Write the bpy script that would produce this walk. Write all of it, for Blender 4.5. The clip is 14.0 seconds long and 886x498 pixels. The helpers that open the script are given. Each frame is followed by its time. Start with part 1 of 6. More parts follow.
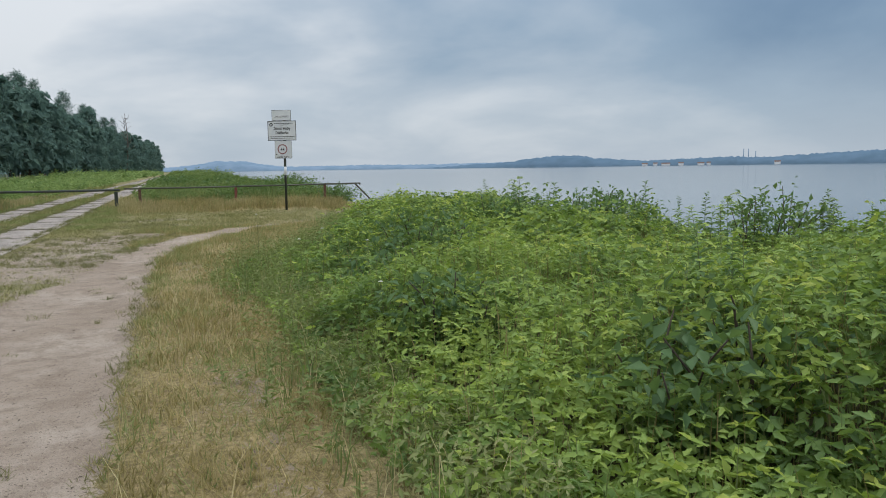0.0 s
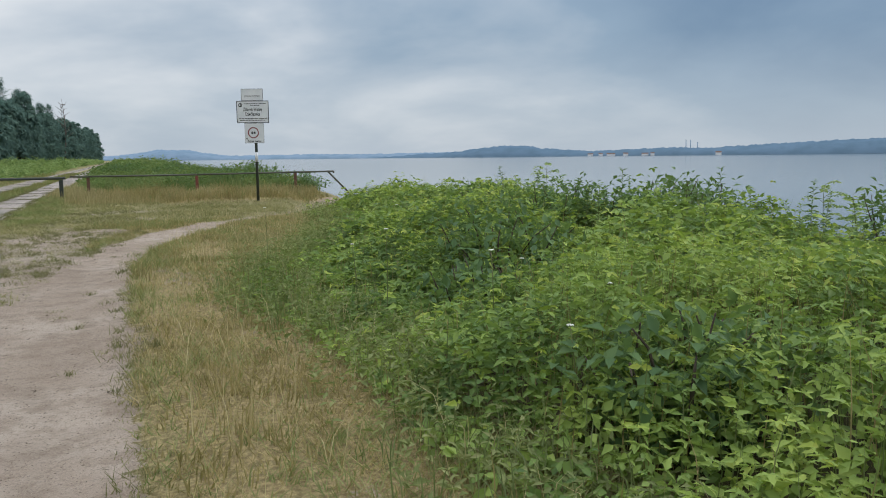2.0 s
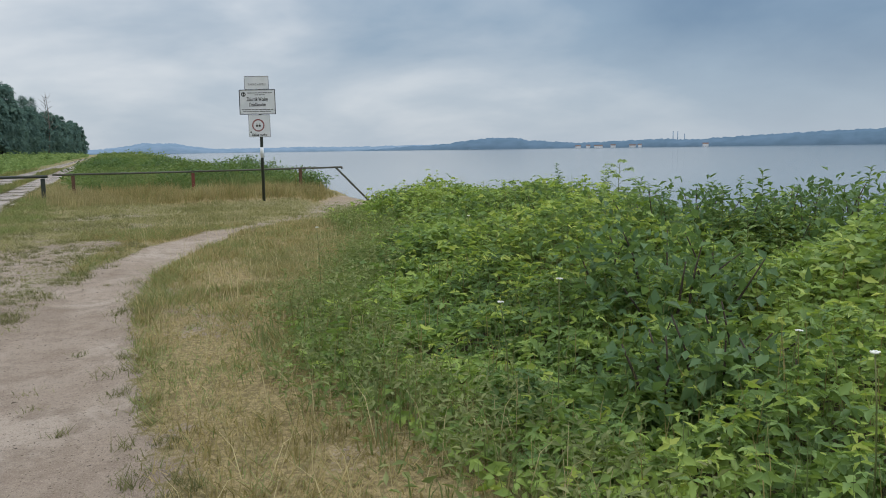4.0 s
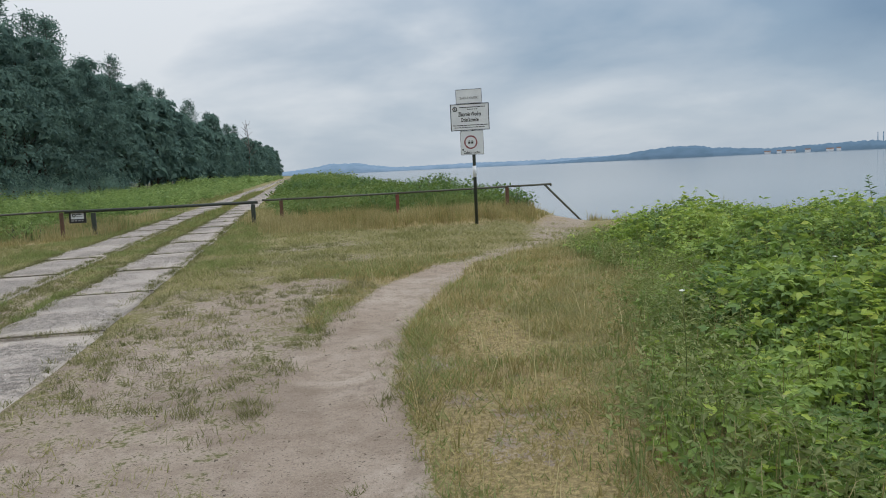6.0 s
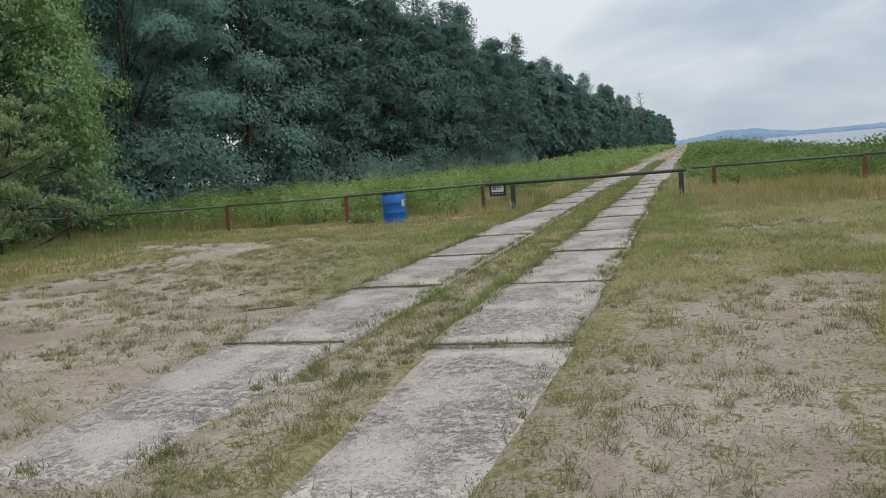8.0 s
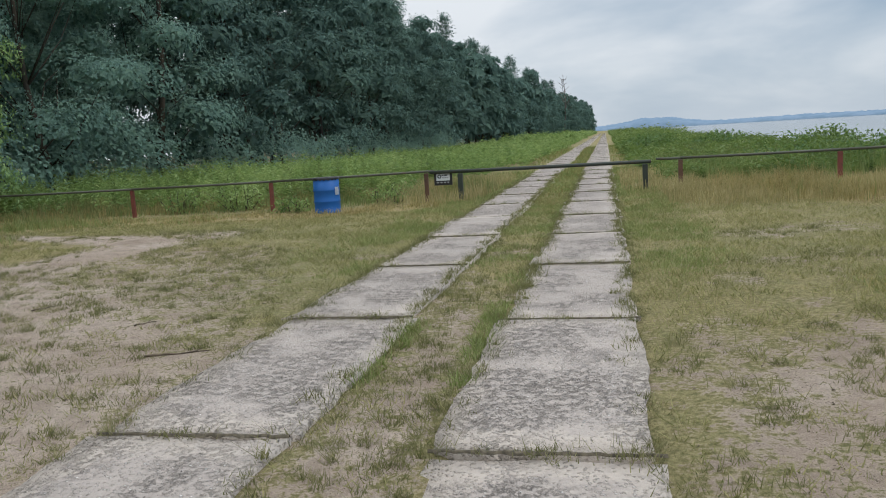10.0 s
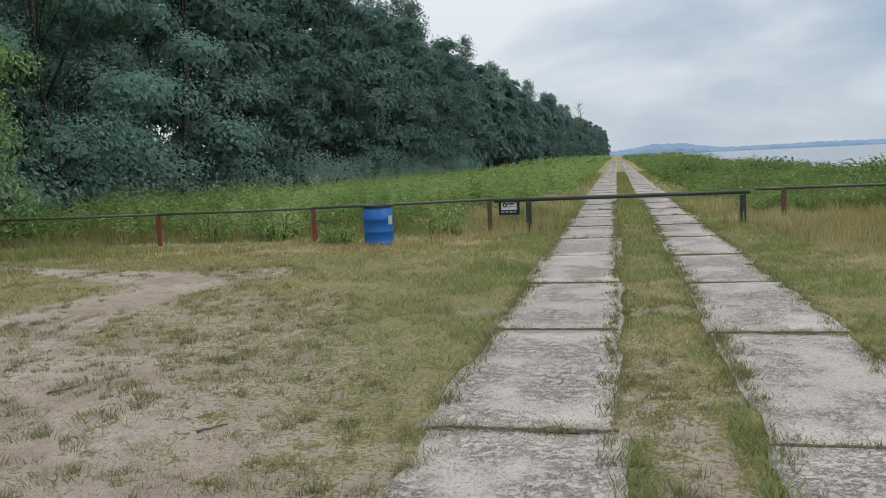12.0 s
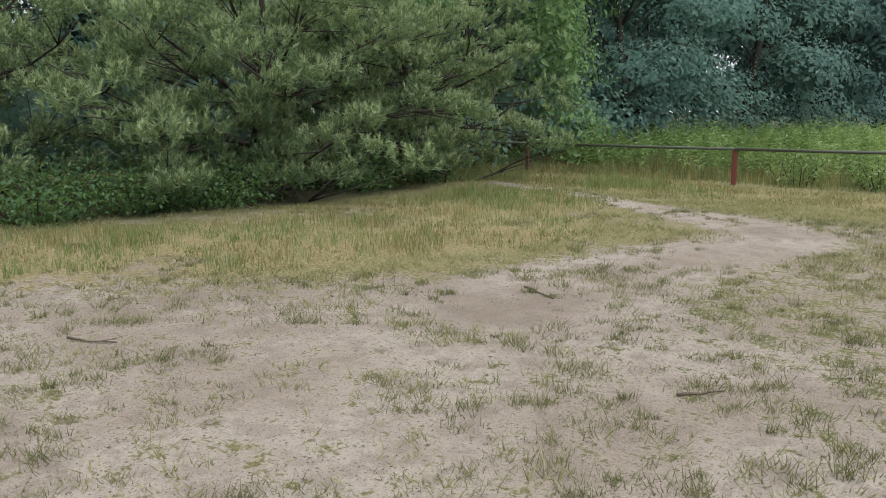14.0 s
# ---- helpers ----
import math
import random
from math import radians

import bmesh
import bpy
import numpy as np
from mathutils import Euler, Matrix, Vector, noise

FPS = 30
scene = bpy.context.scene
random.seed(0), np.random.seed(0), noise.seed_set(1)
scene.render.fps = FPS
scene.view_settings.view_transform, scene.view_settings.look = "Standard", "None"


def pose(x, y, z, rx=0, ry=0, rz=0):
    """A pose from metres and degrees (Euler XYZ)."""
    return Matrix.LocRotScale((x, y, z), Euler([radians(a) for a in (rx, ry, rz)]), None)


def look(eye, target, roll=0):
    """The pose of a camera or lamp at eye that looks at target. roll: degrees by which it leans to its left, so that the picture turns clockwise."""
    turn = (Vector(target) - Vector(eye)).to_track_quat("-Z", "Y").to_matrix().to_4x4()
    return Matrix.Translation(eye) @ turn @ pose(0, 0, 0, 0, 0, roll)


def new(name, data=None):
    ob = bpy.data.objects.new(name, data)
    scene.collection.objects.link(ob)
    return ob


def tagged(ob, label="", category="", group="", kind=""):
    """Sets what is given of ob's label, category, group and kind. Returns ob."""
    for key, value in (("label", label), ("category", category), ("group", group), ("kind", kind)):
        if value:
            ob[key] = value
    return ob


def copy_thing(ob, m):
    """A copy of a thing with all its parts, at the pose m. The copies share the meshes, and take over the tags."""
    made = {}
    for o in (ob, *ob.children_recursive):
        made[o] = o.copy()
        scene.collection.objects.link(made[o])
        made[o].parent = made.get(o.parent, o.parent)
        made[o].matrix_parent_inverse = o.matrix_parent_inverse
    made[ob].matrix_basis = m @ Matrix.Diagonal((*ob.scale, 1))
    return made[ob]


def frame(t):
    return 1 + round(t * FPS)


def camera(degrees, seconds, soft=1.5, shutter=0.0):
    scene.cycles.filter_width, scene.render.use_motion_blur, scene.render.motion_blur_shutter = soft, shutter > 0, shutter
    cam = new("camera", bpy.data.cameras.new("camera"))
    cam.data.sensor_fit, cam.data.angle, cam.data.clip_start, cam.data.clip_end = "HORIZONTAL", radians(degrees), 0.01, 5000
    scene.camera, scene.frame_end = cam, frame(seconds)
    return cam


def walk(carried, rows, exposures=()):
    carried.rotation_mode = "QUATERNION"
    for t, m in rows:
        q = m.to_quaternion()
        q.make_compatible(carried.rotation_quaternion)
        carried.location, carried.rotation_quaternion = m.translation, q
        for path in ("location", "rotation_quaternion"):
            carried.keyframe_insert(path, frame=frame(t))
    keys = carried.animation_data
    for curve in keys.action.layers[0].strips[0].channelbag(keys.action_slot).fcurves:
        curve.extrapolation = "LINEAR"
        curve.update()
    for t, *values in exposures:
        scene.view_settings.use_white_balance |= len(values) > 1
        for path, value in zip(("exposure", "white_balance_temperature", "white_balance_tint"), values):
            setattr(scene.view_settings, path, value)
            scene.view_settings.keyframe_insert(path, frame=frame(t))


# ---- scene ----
cam = camera(58.0, 14.0, soft=1.0)
PATH = [
    (0, (0.346, 0.602, 1.36), (0.965, 2.493, 1.158), -0.8),
    (0.5, (0.213, 1.34, 1.382), (0.636, 3.285, 1.188), -2.0),
    (1, (0.049, 2.029, 1.333), (0.458, 3.976, 1.127), -1.9),
    (1.5, (-0.051, 2.702, 1.297), (0.433, 4.631, 1.086), -1.9),
    (2, (-0.093, 3.285, 1.279), (0.648, 5.129, 1.05), -0.6),
    (2.5, (-0.115, 3.916, 1.293), (0.697, 5.727, 1.048), -1.5),
    (2.7, (-0.133, 4.164, 1.29), (0.679, 5.975, 1.04), -1.1),
    (4.8, (-0.24, 6.874, 1.382), (0.516, 8.71, 1.14), -1.1),
    (5, (-0.345, 7.113, 1.369), (0.414, 8.951, 1.154), -1.4),
    (5.5, (-0.409, 7.617, 1.407), (0.269, 9.484, 1.182), -2.7),
    (6, (-0.602, 8.222, 1.446), (-0.251, 10.181, 1.245), -2.7),
    (6.5, (-0.779, 8.908, 1.379), (-0.621, 10.888, 1.147), -2.4),
    (7, (-1.084, 9.538, 1.368), (-1.207, 11.524, 1.161), -2.7),
    (7.5, (-1.355, 10.145, 1.369), (-1.643, 12.111, 1.146), -3.4),
    (7.6, (-1.405, 10.252, 1.355), (-1.769, 12.206, 1.134), -3.6),
    (8, (-1.696, 10.764, 1.372), (-2.291, 12.662, 1.163), -4.9),
    (8.5, (-1.999, 11.275, 1.373), (-2.603, 13.162, 1.099), -3.3),
    (9, (-2.251, 11.903, 1.381), (-2.717, 13.826, 1.091), -4.6),
    (9.2, (-2.343, 12.077, 1.399), (-2.796, 14.003, 1.111), -4.9),
    (11.3, (-3.779, 14.263, 1.593), (-4.102, 16.223, 1.361), -0.5),
    (11.5, (-3.968, 14.447, 1.583), (-4.343, 16.398, 1.351), -0.3),
    (12, (-4.412, 14.853, 1.574), (-4.84, 16.795, 1.362), -2.7),
    (12.5, (-4.854, 15.347, 1.566), (-5.501, 17.227, 1.35), -3.9),
    (13, (-5.445, 15.84, 1.53), (-6.262, 17.647, 1.27), -2.0),
    (13.5, (-5.919, 16.251, 1.489), (-7.078, 17.859, 1.225), -1.1),
    (14, (-6.417, 16.445, 1.432), (-7.911, 17.733, 1.101), -0.4),
]
walk(cam, [(t, look(eye, target, roll)) for t, eye, target, roll in PATH],
     exposures=[(0, 0.4), (6.5, 0.38), (9, 0.5), (11.5, 0.5), (12.5, 0.5), (13.5, 0.52), (14, 0.85)])

# ---- world and sun ----
SUN_ELEVATION, SUN_AZIMUTH = 50.0, 95.0   # degrees; azimuth clockwise from +y
WATER = -1.25


def make_world():
    world = bpy.data.worlds.new("overcast_sky")
    scene.world = world
    world.use_nodes = True
    nt = world.node_tree
    nt.nodes.clear()
    N, L = nt.nodes.new, nt.links.new
    out = N("ShaderNodeOutputWorld")
    sky = N("ShaderNodeTexSky")
    sky.sky_type, sky.sun_disc = "NISHITA", False
    sky.sun_elevation, sky.sun_rotation = radians(SUN_ELEVATION), radians(SUN_AZIMUTH)
    bg_sky = N("ShaderNodeBackground")
    bg_sky.inputs["Strength"].default_value = 0.1
    L(sky.outputs[0], bg_sky.inputs["Color"])
    # cloud layer: the direction is projected on a flat ceiling so that the bands close up at the horizon
    tc = N("ShaderNodeTexCoord")
    sep = N("ShaderNodeSeparateXYZ")
    L(tc.outputs["Generated"], sep.inputs[0])

    def mth(op, a, b=None, clamp=False):
        n = N("ShaderNodeMath")
        n.operation, n.use_clamp = op, clamp
        for k, v in enumerate((a, b)):
            if v is None:
                continue
            if isinstance(v, (int, float)):
                n.inputs[k].default_value = v
            else:
                L(v, n.inputs[k])
        return n.outputs[0]

    zz = mth("MAXIMUM", sep.outputs["Z"], 0.0)
    den = mth("ADD", zz, 0.30)
    comb = N("ShaderNodeCombineXYZ")
    L(mth("DIVIDE", sep.outputs["X"], den), comb.inputs[0])
    L(mth("DIVIDE", sep.outputs["Y"], den), comb.inputs[1])
    comb.inputs[2].default_value = 0.37
    big = N("ShaderNodeTexNoise")
    big.inputs["Scale"].default_value, big.inputs["Detail"].default_value = 1.25, 5.0
    big.inputs["Roughness"].default_value, big.inputs["Distortion"].default_value = 0.5, 0.35
    L(comb.outputs[0], big.inputs["Vector"])
    small = N("ShaderNodeTexNoise")
    small.inputs["Scale"].default_value, small.inputs["Detail"].default_value = 3.4, 4.0
    L(comb.outputs[0], small.inputs["Vector"])
    v = mth("ADD", mth("ADD", mth("MULTIPLY", big.outputs["Fac"], 0.62), mth("MULTIPLY", small.outputs["Fac"], 0.16)), 0.115)
    # the cover thins towards the land and thickens over the lake
    side = mth("MULTIPLY", mth("MULTIPLY", mth("SUBTRACT", sep.outputs["X"], 0.15), -0.92), mth("ADD", mth("MULTIPLY", zz, 2.4), 0.22))
    v = mth("ADD", v, side)
    ramp = N("ShaderNodeValToRGB")
    el = ramp.color_ramp.elements
    el[0].position, el[0].color = 0.12, (0.16, 0.25, 0.37, 1)
    el[1].position, el[1].color = 0.60, (0.70, 0.735, 0.775, 1)
    el.new(0.34).color = (0.26, 0.36, 0.475, 1)
    e = el.new(0.47)
    e.color = (0.43, 0.505, 0.59, 1)
    L(v, ramp.inputs[0])
    # pale band over the horizon
    near = mth("SUBTRACT", 1.0, mth("MULTIPLY", zz, 7.0), clamp=True)
    mix = N("ShaderNodeMix")
    mix.data_type = "RGBA"
    L(mth("MULTIPLY", near, 0.6), mix.inputs["Factor"])
    L(ramp.outputs[0], mix.inputs["A"])
    mix.inputs["B"].default_value = (0.525, 0.595, 0.675, 1)
    bg = N("ShaderNodeBackground")
    L(mix.outputs["Result"], bg.inputs["Color"])
    L(mth("ADD", mth("MULTIPLY", mth("MULTIPLY", zz, zz), 1.7), 0.76), bg.inputs["Strength"])
    ms = N("ShaderNodeMixShader")
    ms.inputs[0].default_value = 0.93
    L(bg_sky.outputs[0], ms.inputs[1])
    L(bg.outputs[0], ms.inputs[2])
    L(ms.outputs[0], out.inputs["Surface"])


make_world()
sun = new("sun", bpy.data.lights.new("sun", "SUN"))
sun.data.energy, sun.data.angle, sun.data.color = 1.3, radians(30), (1.0, 0.96, 0.9)
_a, _e = radians(SUN_AZIMUTH), radians(SUN_ELEVATION)
_to_sun = Vector((math.sin(_a) * math.cos(_e), math.cos(_a) * math.cos(_e), math.sin(_e)))
sun.matrix_world = Matrix.Translation(_to_sun * 60) @ _to_sun.to_track_quat("Z", "Y").to_matrix().to_4x4()


# ---- materials ----
class Nodes:
    """Small builder for one material's node tree."""

    def __init__(self, name):
        self.mat = bpy.data.materials.new(name)
        self.mat.use_nodes = True
        self.nt = self.mat.node_tree
        self.nt.nodes.clear()
        self.out = self.add("ShaderNodeOutputMaterial")

    def add(self, kind):
        return self.nt.nodes.new(kind)

    def link(self, a, b):
        self.nt.links.new(a, b)

    def put(self, socket, value):
        if isinstance(value, bpy.types.NodeSocket):
            self.link(value, socket)
        elif isinstance(value, tuple) and len(value) == 3 and socket.type == "RGBA":
            socket.default_value = (*value, 1)
        else:
            socket.default_value = value

    def position(self):
        return self.add("ShaderNodeNewGeometry").outputs["Position"]

    def obj(self):
        return self.add("ShaderNodeTexCoord").outputs["Object"]

    def noise(self, vec, scale, detail=4.0, rough=0.55, distort=0.0):
        n = self.add("ShaderNodeTexNoise")
        self.link(vec, n.inputs["Vector"])
        n.inputs["Scale"].default_value, n.inputs["Detail"].default_value = scale, detail
        n.inputs["Roughness"].default_value, n.inputs["Distortion"].default_value = rough, distort
        return n.outputs["Fac"]

    def math(self, op, a, b=0.0, clamp=False):
        n = self.add("ShaderNodeMath")
        n.operation, n.use_clamp = op, clamp
        self.put(n.inputs[0], a)
        self.put(n.inputs[1], b)
        return n.outputs[0]

    def step(self, v, lo, hi):
        n = self.add("ShaderNodeMapRange")
        n.interpolation_type = "SMOOTHSTEP"
        self.put(n.inputs["Value"], v)
        n.inputs["From Min"].default_value, n.inputs["From Max"].default_value = lo, hi
        return n.outputs["Result"]

    def mix(self, f, a, b, blend="MIX"):
        n = self.add("ShaderNodeMix")
        n.data_type, n.blend_type = "RGBA", blend
        self.put(n.inputs["Factor"], f)
        self.put(n.inputs["A"], a)
        self.put(n.inputs["B"], b)
        return n.outputs["Result"]

    def ramp(self, v, stops):
        n = self.add("ShaderNodeValToRGB")
        el = n.color_ramp.elements
        el[0].position, el[0].color = stops[0][0], (*stops[0][1], 1)
        el[1].position, el[1].color = stops[-1][0], (*stops[-1][1], 1)
        for p, c in stops[1:-1]:
            el.new(p).color = (*c, 1)
        self.put(n.inputs[0], v)
        return n.outputs[0]

    def attr(self, name):
        n = self.add("ShaderNodeAttribute")
        n.attribute_name = name
        return n.outputs["Fac"]

    def bump(self, h, strength, dist=0.02):
        n = self.add("ShaderNodeBump")
        n.inputs["Strength"].default_value, n.inputs["Distance"].default_value = strength, dist
        self.put(n.inputs["Height"], h)
        return n.outputs["Normal"]

    def principled(self, color, rough=0.8, metal=0.0, normal=None, spec=0.4):
        n = self.add("ShaderNodeBsdfPrincipled")
        self.put(n.inputs["Base Color"], color)
        self.put(n.inputs["Roughness"], rough)
        self.put(n.inputs["Metallic"], metal)
        n.inputs["Specular IOR Level"].default_value = spec
        if normal is not None:
            self.link(normal, n.inputs["Normal"])
        return n.outputs[0]

    def done(self, shader):
        self.link(shader, self.out.inputs["Surface"])
        return self.mat


def leaf_material(name, stops, translucent=0.3, rough=0.5, patch=0.25, patch_scale=0.5, warm=0.35, gloss=0.15):
    """Leaves: each leaf its own tone, with broader patches over the plant."""
    m = Nodes(name)
    rnd = m.add("ShaderNodeNewGeometry").outputs["Random Per Island"]
    big = m.math("ADD", m.math("MULTIPLY", m.noise(m.position(), patch_scale, 3.0), 0.55), m.math("MULTIPLY", m.noise(m.position(), patch_scale * 4.2, 2.0), 0.45))
    plant = m.add("ShaderNodeObjectInfo").outputs["Random"]
    v = m.math("ADD", m.math("MULTIPLY", rnd, 0.85 - patch), m.math("ADD", m.math("MULTIPLY", m.step(big, 0.37, 0.63), patch), m.math("MULTIPLY", plant, 0.15)))
    col = m.ramp(v, stops)
    p = m.principled(col, rough, spec=gloss)
    t = m.add("ShaderNodeBsdfTranslucent")
    m.link(m.mix(warm, col, (0.25, 0.35, 0.03)), t.inputs["Color"])
    ms = m.add("ShaderNodeMixShader")
    ms.inputs[0].default_value = translucent
    m.link(p, ms.inputs[1])
    m.link(t.outputs[0], ms.inputs[2])
    return m.done(ms.outputs[0])


def painted_material(name, color, worn, rough=0.55, amount=0.45, scale=9.0, metal=0.0):
    m = Nodes(name)
    v = m.obj()
    big, fine = m.noise(v, scale, 6.0, 0.65), m.noise(v, scale * 7, 3.0)
    f = m.step(m.math("ADD", m.math("MULTIPLY", big, 0.7), m.math("MULTIPLY", fine, 0.3)), 0.62 - 0.25 * amount, 0.78 - 0.25 * amount)
    col = m.mix(f, m.mix(fine, color, tuple(c * 0.8 for c in color)), worn)
    return m.done(m.principled(col, m.math("ADD", m.math("MULTIPLY", f, 0.3), rough), metal, m.bump(big, 0.25, 0.004)))


def ground_material():
    m = Nodes("ground")
    p = m.position()
    n1, n2, n3 = m.noise(p, 0.9, 5.0), m.noise(p, 4.5, 6.0, 0.65), m.noise(p, 26.0, 5.0, 0.7)
    grit, speck = m.noise(p, 120.0, 3.0, 0.7), m.noise(p, 62.0, 2.0, 0.5)
    sand_c = m.mix(m.step(n1, 0.38, 0.64), (0.335, 0.265, 0.208), (0.425, 0.35, 0.285))
    # mottling is partly the sand's own tone, partly painted shading of its bumps
    sand_c = m.mix(m.math("MULTIPLY", m.step(n2, 0.46, 0.62), 0.55), sand_c, (0.235, 0.182, 0.138))
    sand_c = m.mix(m.math("MULTIPLY", m.step(n3, 0.52, 0.66), 0.5), sand_c, (0.20, 0.158, 0.12))
    sand_c = m.mix(m.math("MULTIPLY", m.step(grit, 0.5, 0.72), 0.55), sand_c, (0.15, 0.118, 0.09))
    sand_c = m.mix(m.math("MULTIPLY", m.step(grit, 0.46, 0.28), 0.5), sand_c, (0.53, 0.455, 0.375))
    sand_c = m.mix(m.math("MULTIPLY", m.step(speck, 0.64, 0.69), 0.85), sand_c, (0.075, 0.058, 0.04))
    # dents are darkened in the colour as well, as shade in their hollows
    dent = m.add("ShaderNodeTexVoronoi")
    m.link(m.mix(0.06, p, m.add("ShaderNodeTexNoise").outputs["Color"]), dent.inputs["Vector"])
    dent.inputs["Scale"].default_value = 4.6
    pit = m.math("MULTIPLY", m.step(dent.outputs["Distance"], 0.42, 0.16), m.step(n1, 0.42, 0.6))
    sand_c = m.mix(m.math("MULTIPLY", pit, 0.35), sand_c, (0.215, 0.168, 0.127))
    damp = m.step(m.noise(p, 0.5, 4.0, 0.6), 0.54, 0.66)
    sand_c = m.mix(m.math("MULTIPLY", damp, 0.5), sand_c, (0.20, 0.152, 0.112))
    turf_green = m.mix(m.step(n3, 0.35, 0.65), (0.125, 0.122, 0.052), (0.25, 0.23, 0.108))
    turf_dry = m.mix(m.step(n3, 0.35, 0.65), (0.19, 0.145, 0.07), (0.40, 0.31, 0.155))
    dry = m.math("ADD", m.attr("dry"), m.math("MULTIPLY", m.math("SUBTRACT", n2, 0.5), 1.2), clamp=True)
    turf = m.mix(dry, turf_green, turf_dry)
    turf = m.mix(m.math("MULTIPLY", m.step(grit, 0.5, 0.75), 0.6), turf, (0.07, 0.065, 0.03))
    mixed = m.math("ADD", m.math("MULTIPLY", n2, 0.5), m.math("MULTIPLY", n3, 0.5))
    s = m.math("ADD", m.attr("sand"), m.math("MULTIPLY", m.math("SUBTRACT", mixed, 0.5), 2.6))
    s = m.step(s, 0.36, 0.6)
    col = m.mix(s, turf, sand_c)
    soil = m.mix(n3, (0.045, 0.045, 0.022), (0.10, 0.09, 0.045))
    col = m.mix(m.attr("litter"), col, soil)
    h = m.math("ADD", m.math("MULTIPLY", n2, 0.7), m.math("ADD", m.math("MULTIPLY", n3, 0.45), m.math("MULTIPLY", grit, 0.2)))
    h = m.math("SUBTRACT", h, m.math("MULTIPLY", m.math("MULTIPLY", pit, s), 0.35))
    return m.done(m.principled(col, 0.95, 0.0, m.bump(h, 0.9, 0.07), 0.15))


def slab_material():
    m = Nodes("old_concrete")
    p = m.position()
    n1, n2, n3 = m.noise(p, 1.3, 5.0), m.noise(p, 7.0, 6.0, 0.7), m.noise(p, 30.0, 4.0, 0.7)
    vor = m.add("ShaderNodeTexVoronoi")
    m.link(p, vor.inputs["Vector"])
    vor.inputs["Scale"].default_value = 40.0
    stone = m.step(m.math("SUBTRACT", 0.6, vor.outputs["Distance"]), 0.2, 0.42)
    sep = m.add("ShaderNodeSeparateColor")
    m.link(vor.outputs["Color"], sep.inputs[0])
    bare = m.step(m.math("ADD", m.math("MULTIPLY", n1, 0.5), m.math("MULTIPLY", n2, 0.5)), 0.34, 0.48)
    cement = m.mix(m.step(n2, 0.35, 0.65), (0.365, 0.318, 0.280), (0.45, 0.392, 0.345))
    cement = m.mix(m.math("MULTIPLY", m.step(n3, 0.5, 0.64), 0.35), cement, (0.24, 0.208, 0.184))
    cement = m.mix(m.math("MULTIPLY", m.step(n3, 0.46, 0.34), 0.3), cement, (0.56, 0.51, 0.465))
    pebble = m.ramp(sep.outputs[0], [(0.0, (0.16, 0.138, 0.12)), (0.25, (0.34, 0.298, 0.262)), (0.75, (0.48, 0.425, 0.378)), (0.965, (0.74, 0.70, 0.66)), (1.0, (0.95, 0.93, 0.90))])
    exposed = m.mix(stone, (0.26, 0.228, 0.203), pebble)
    col = m.mix(m.math("MULTIPLY", bare, 0.6), cement, exposed)
    ridge = m.add("ShaderNodeTexWave")
    m.link(p, ridge.inputs["Vector"])
    ridge.bands_direction = "Y"
    ridge.inputs["Scale"].default_value, ridge.inputs["Distortion"].default_value, ridge.inputs["Detail"].default_value = 2.6, 3.0, 3.0
    col = m.mix(m.math("MULTIPLY", m.math("MULTIPLY", m.step(ridge.outputs["Fac"], 0.55, 0.95), m.step(n1, 0.45, 0.6)), 0.4), col, (0.13, 0.115, 0.10))
    rnd = m.add("ShaderNodeObjectInfo").outputs["Random"]
    n4 = m.noise(p, 17.0, 5.0, 0.72)
    pits = m.math("MULTIPLY", m.step(n4, 0.49, 0.58), m.step(m.math("ADD", n1, m.math("MULTIPLY", rnd, 0.16)), 0.50, 0.66))
    col = m.mix(m.math("MULTIPLY", pits, 0.3), col, (0.115, 0.098, 0.084))
    col = m.mix(m.math("MULTIPLY", rnd, 0.25), col, (0.42, 0.37, 0.328))
    drift = m.step(m.math("ADD", m.math("MULTIPLY", m.attr("drift"), 0.42), m.math("MULTIPLY", n2, 0.95)), 0.58, 0.82)
    col = m.mix(drift, col, m.mix(n3, (0.36, 0.312, 0.266), (0.46, 0.404, 0.35)))
    h = m.math("ADD", m.math("SUBTRACT", m.math("MULTIPLY", m.math("MULTIPLY", stone, bare), 0.6), pits), m.math("ADD", n2, m.math("MULTIPLY", n3, 0.4)))
    return m.done(m.principled(col, 0.9, 0.0, m.bump(h, 0.9, 0.026), 0.2))


def water_material():
    m = Nodes("lake_water")
    p = m.position()
    mp = m.add("ShaderNodeMapping")
    m.link(p, mp.inputs["Vector"])
    mp.inputs["Scale"].default_value = (1.0, 0.45, 1.0)
    mp.inputs["Rotation"].default_value = (0, 0, radians(-25))
    w1, w2 = m.noise(mp.outputs[0], 2.2, 4.0), m.noise(mp.outputs[0], 0.05, 3.0)
    col = m.mix(w2, (0.05, 0.075, 0.09), (0.08, 0.11, 0.125))
    return m.done(m.principled(col, 0.10, 0.0, m.bump(w1, 0.13, 0.06), 0.5))


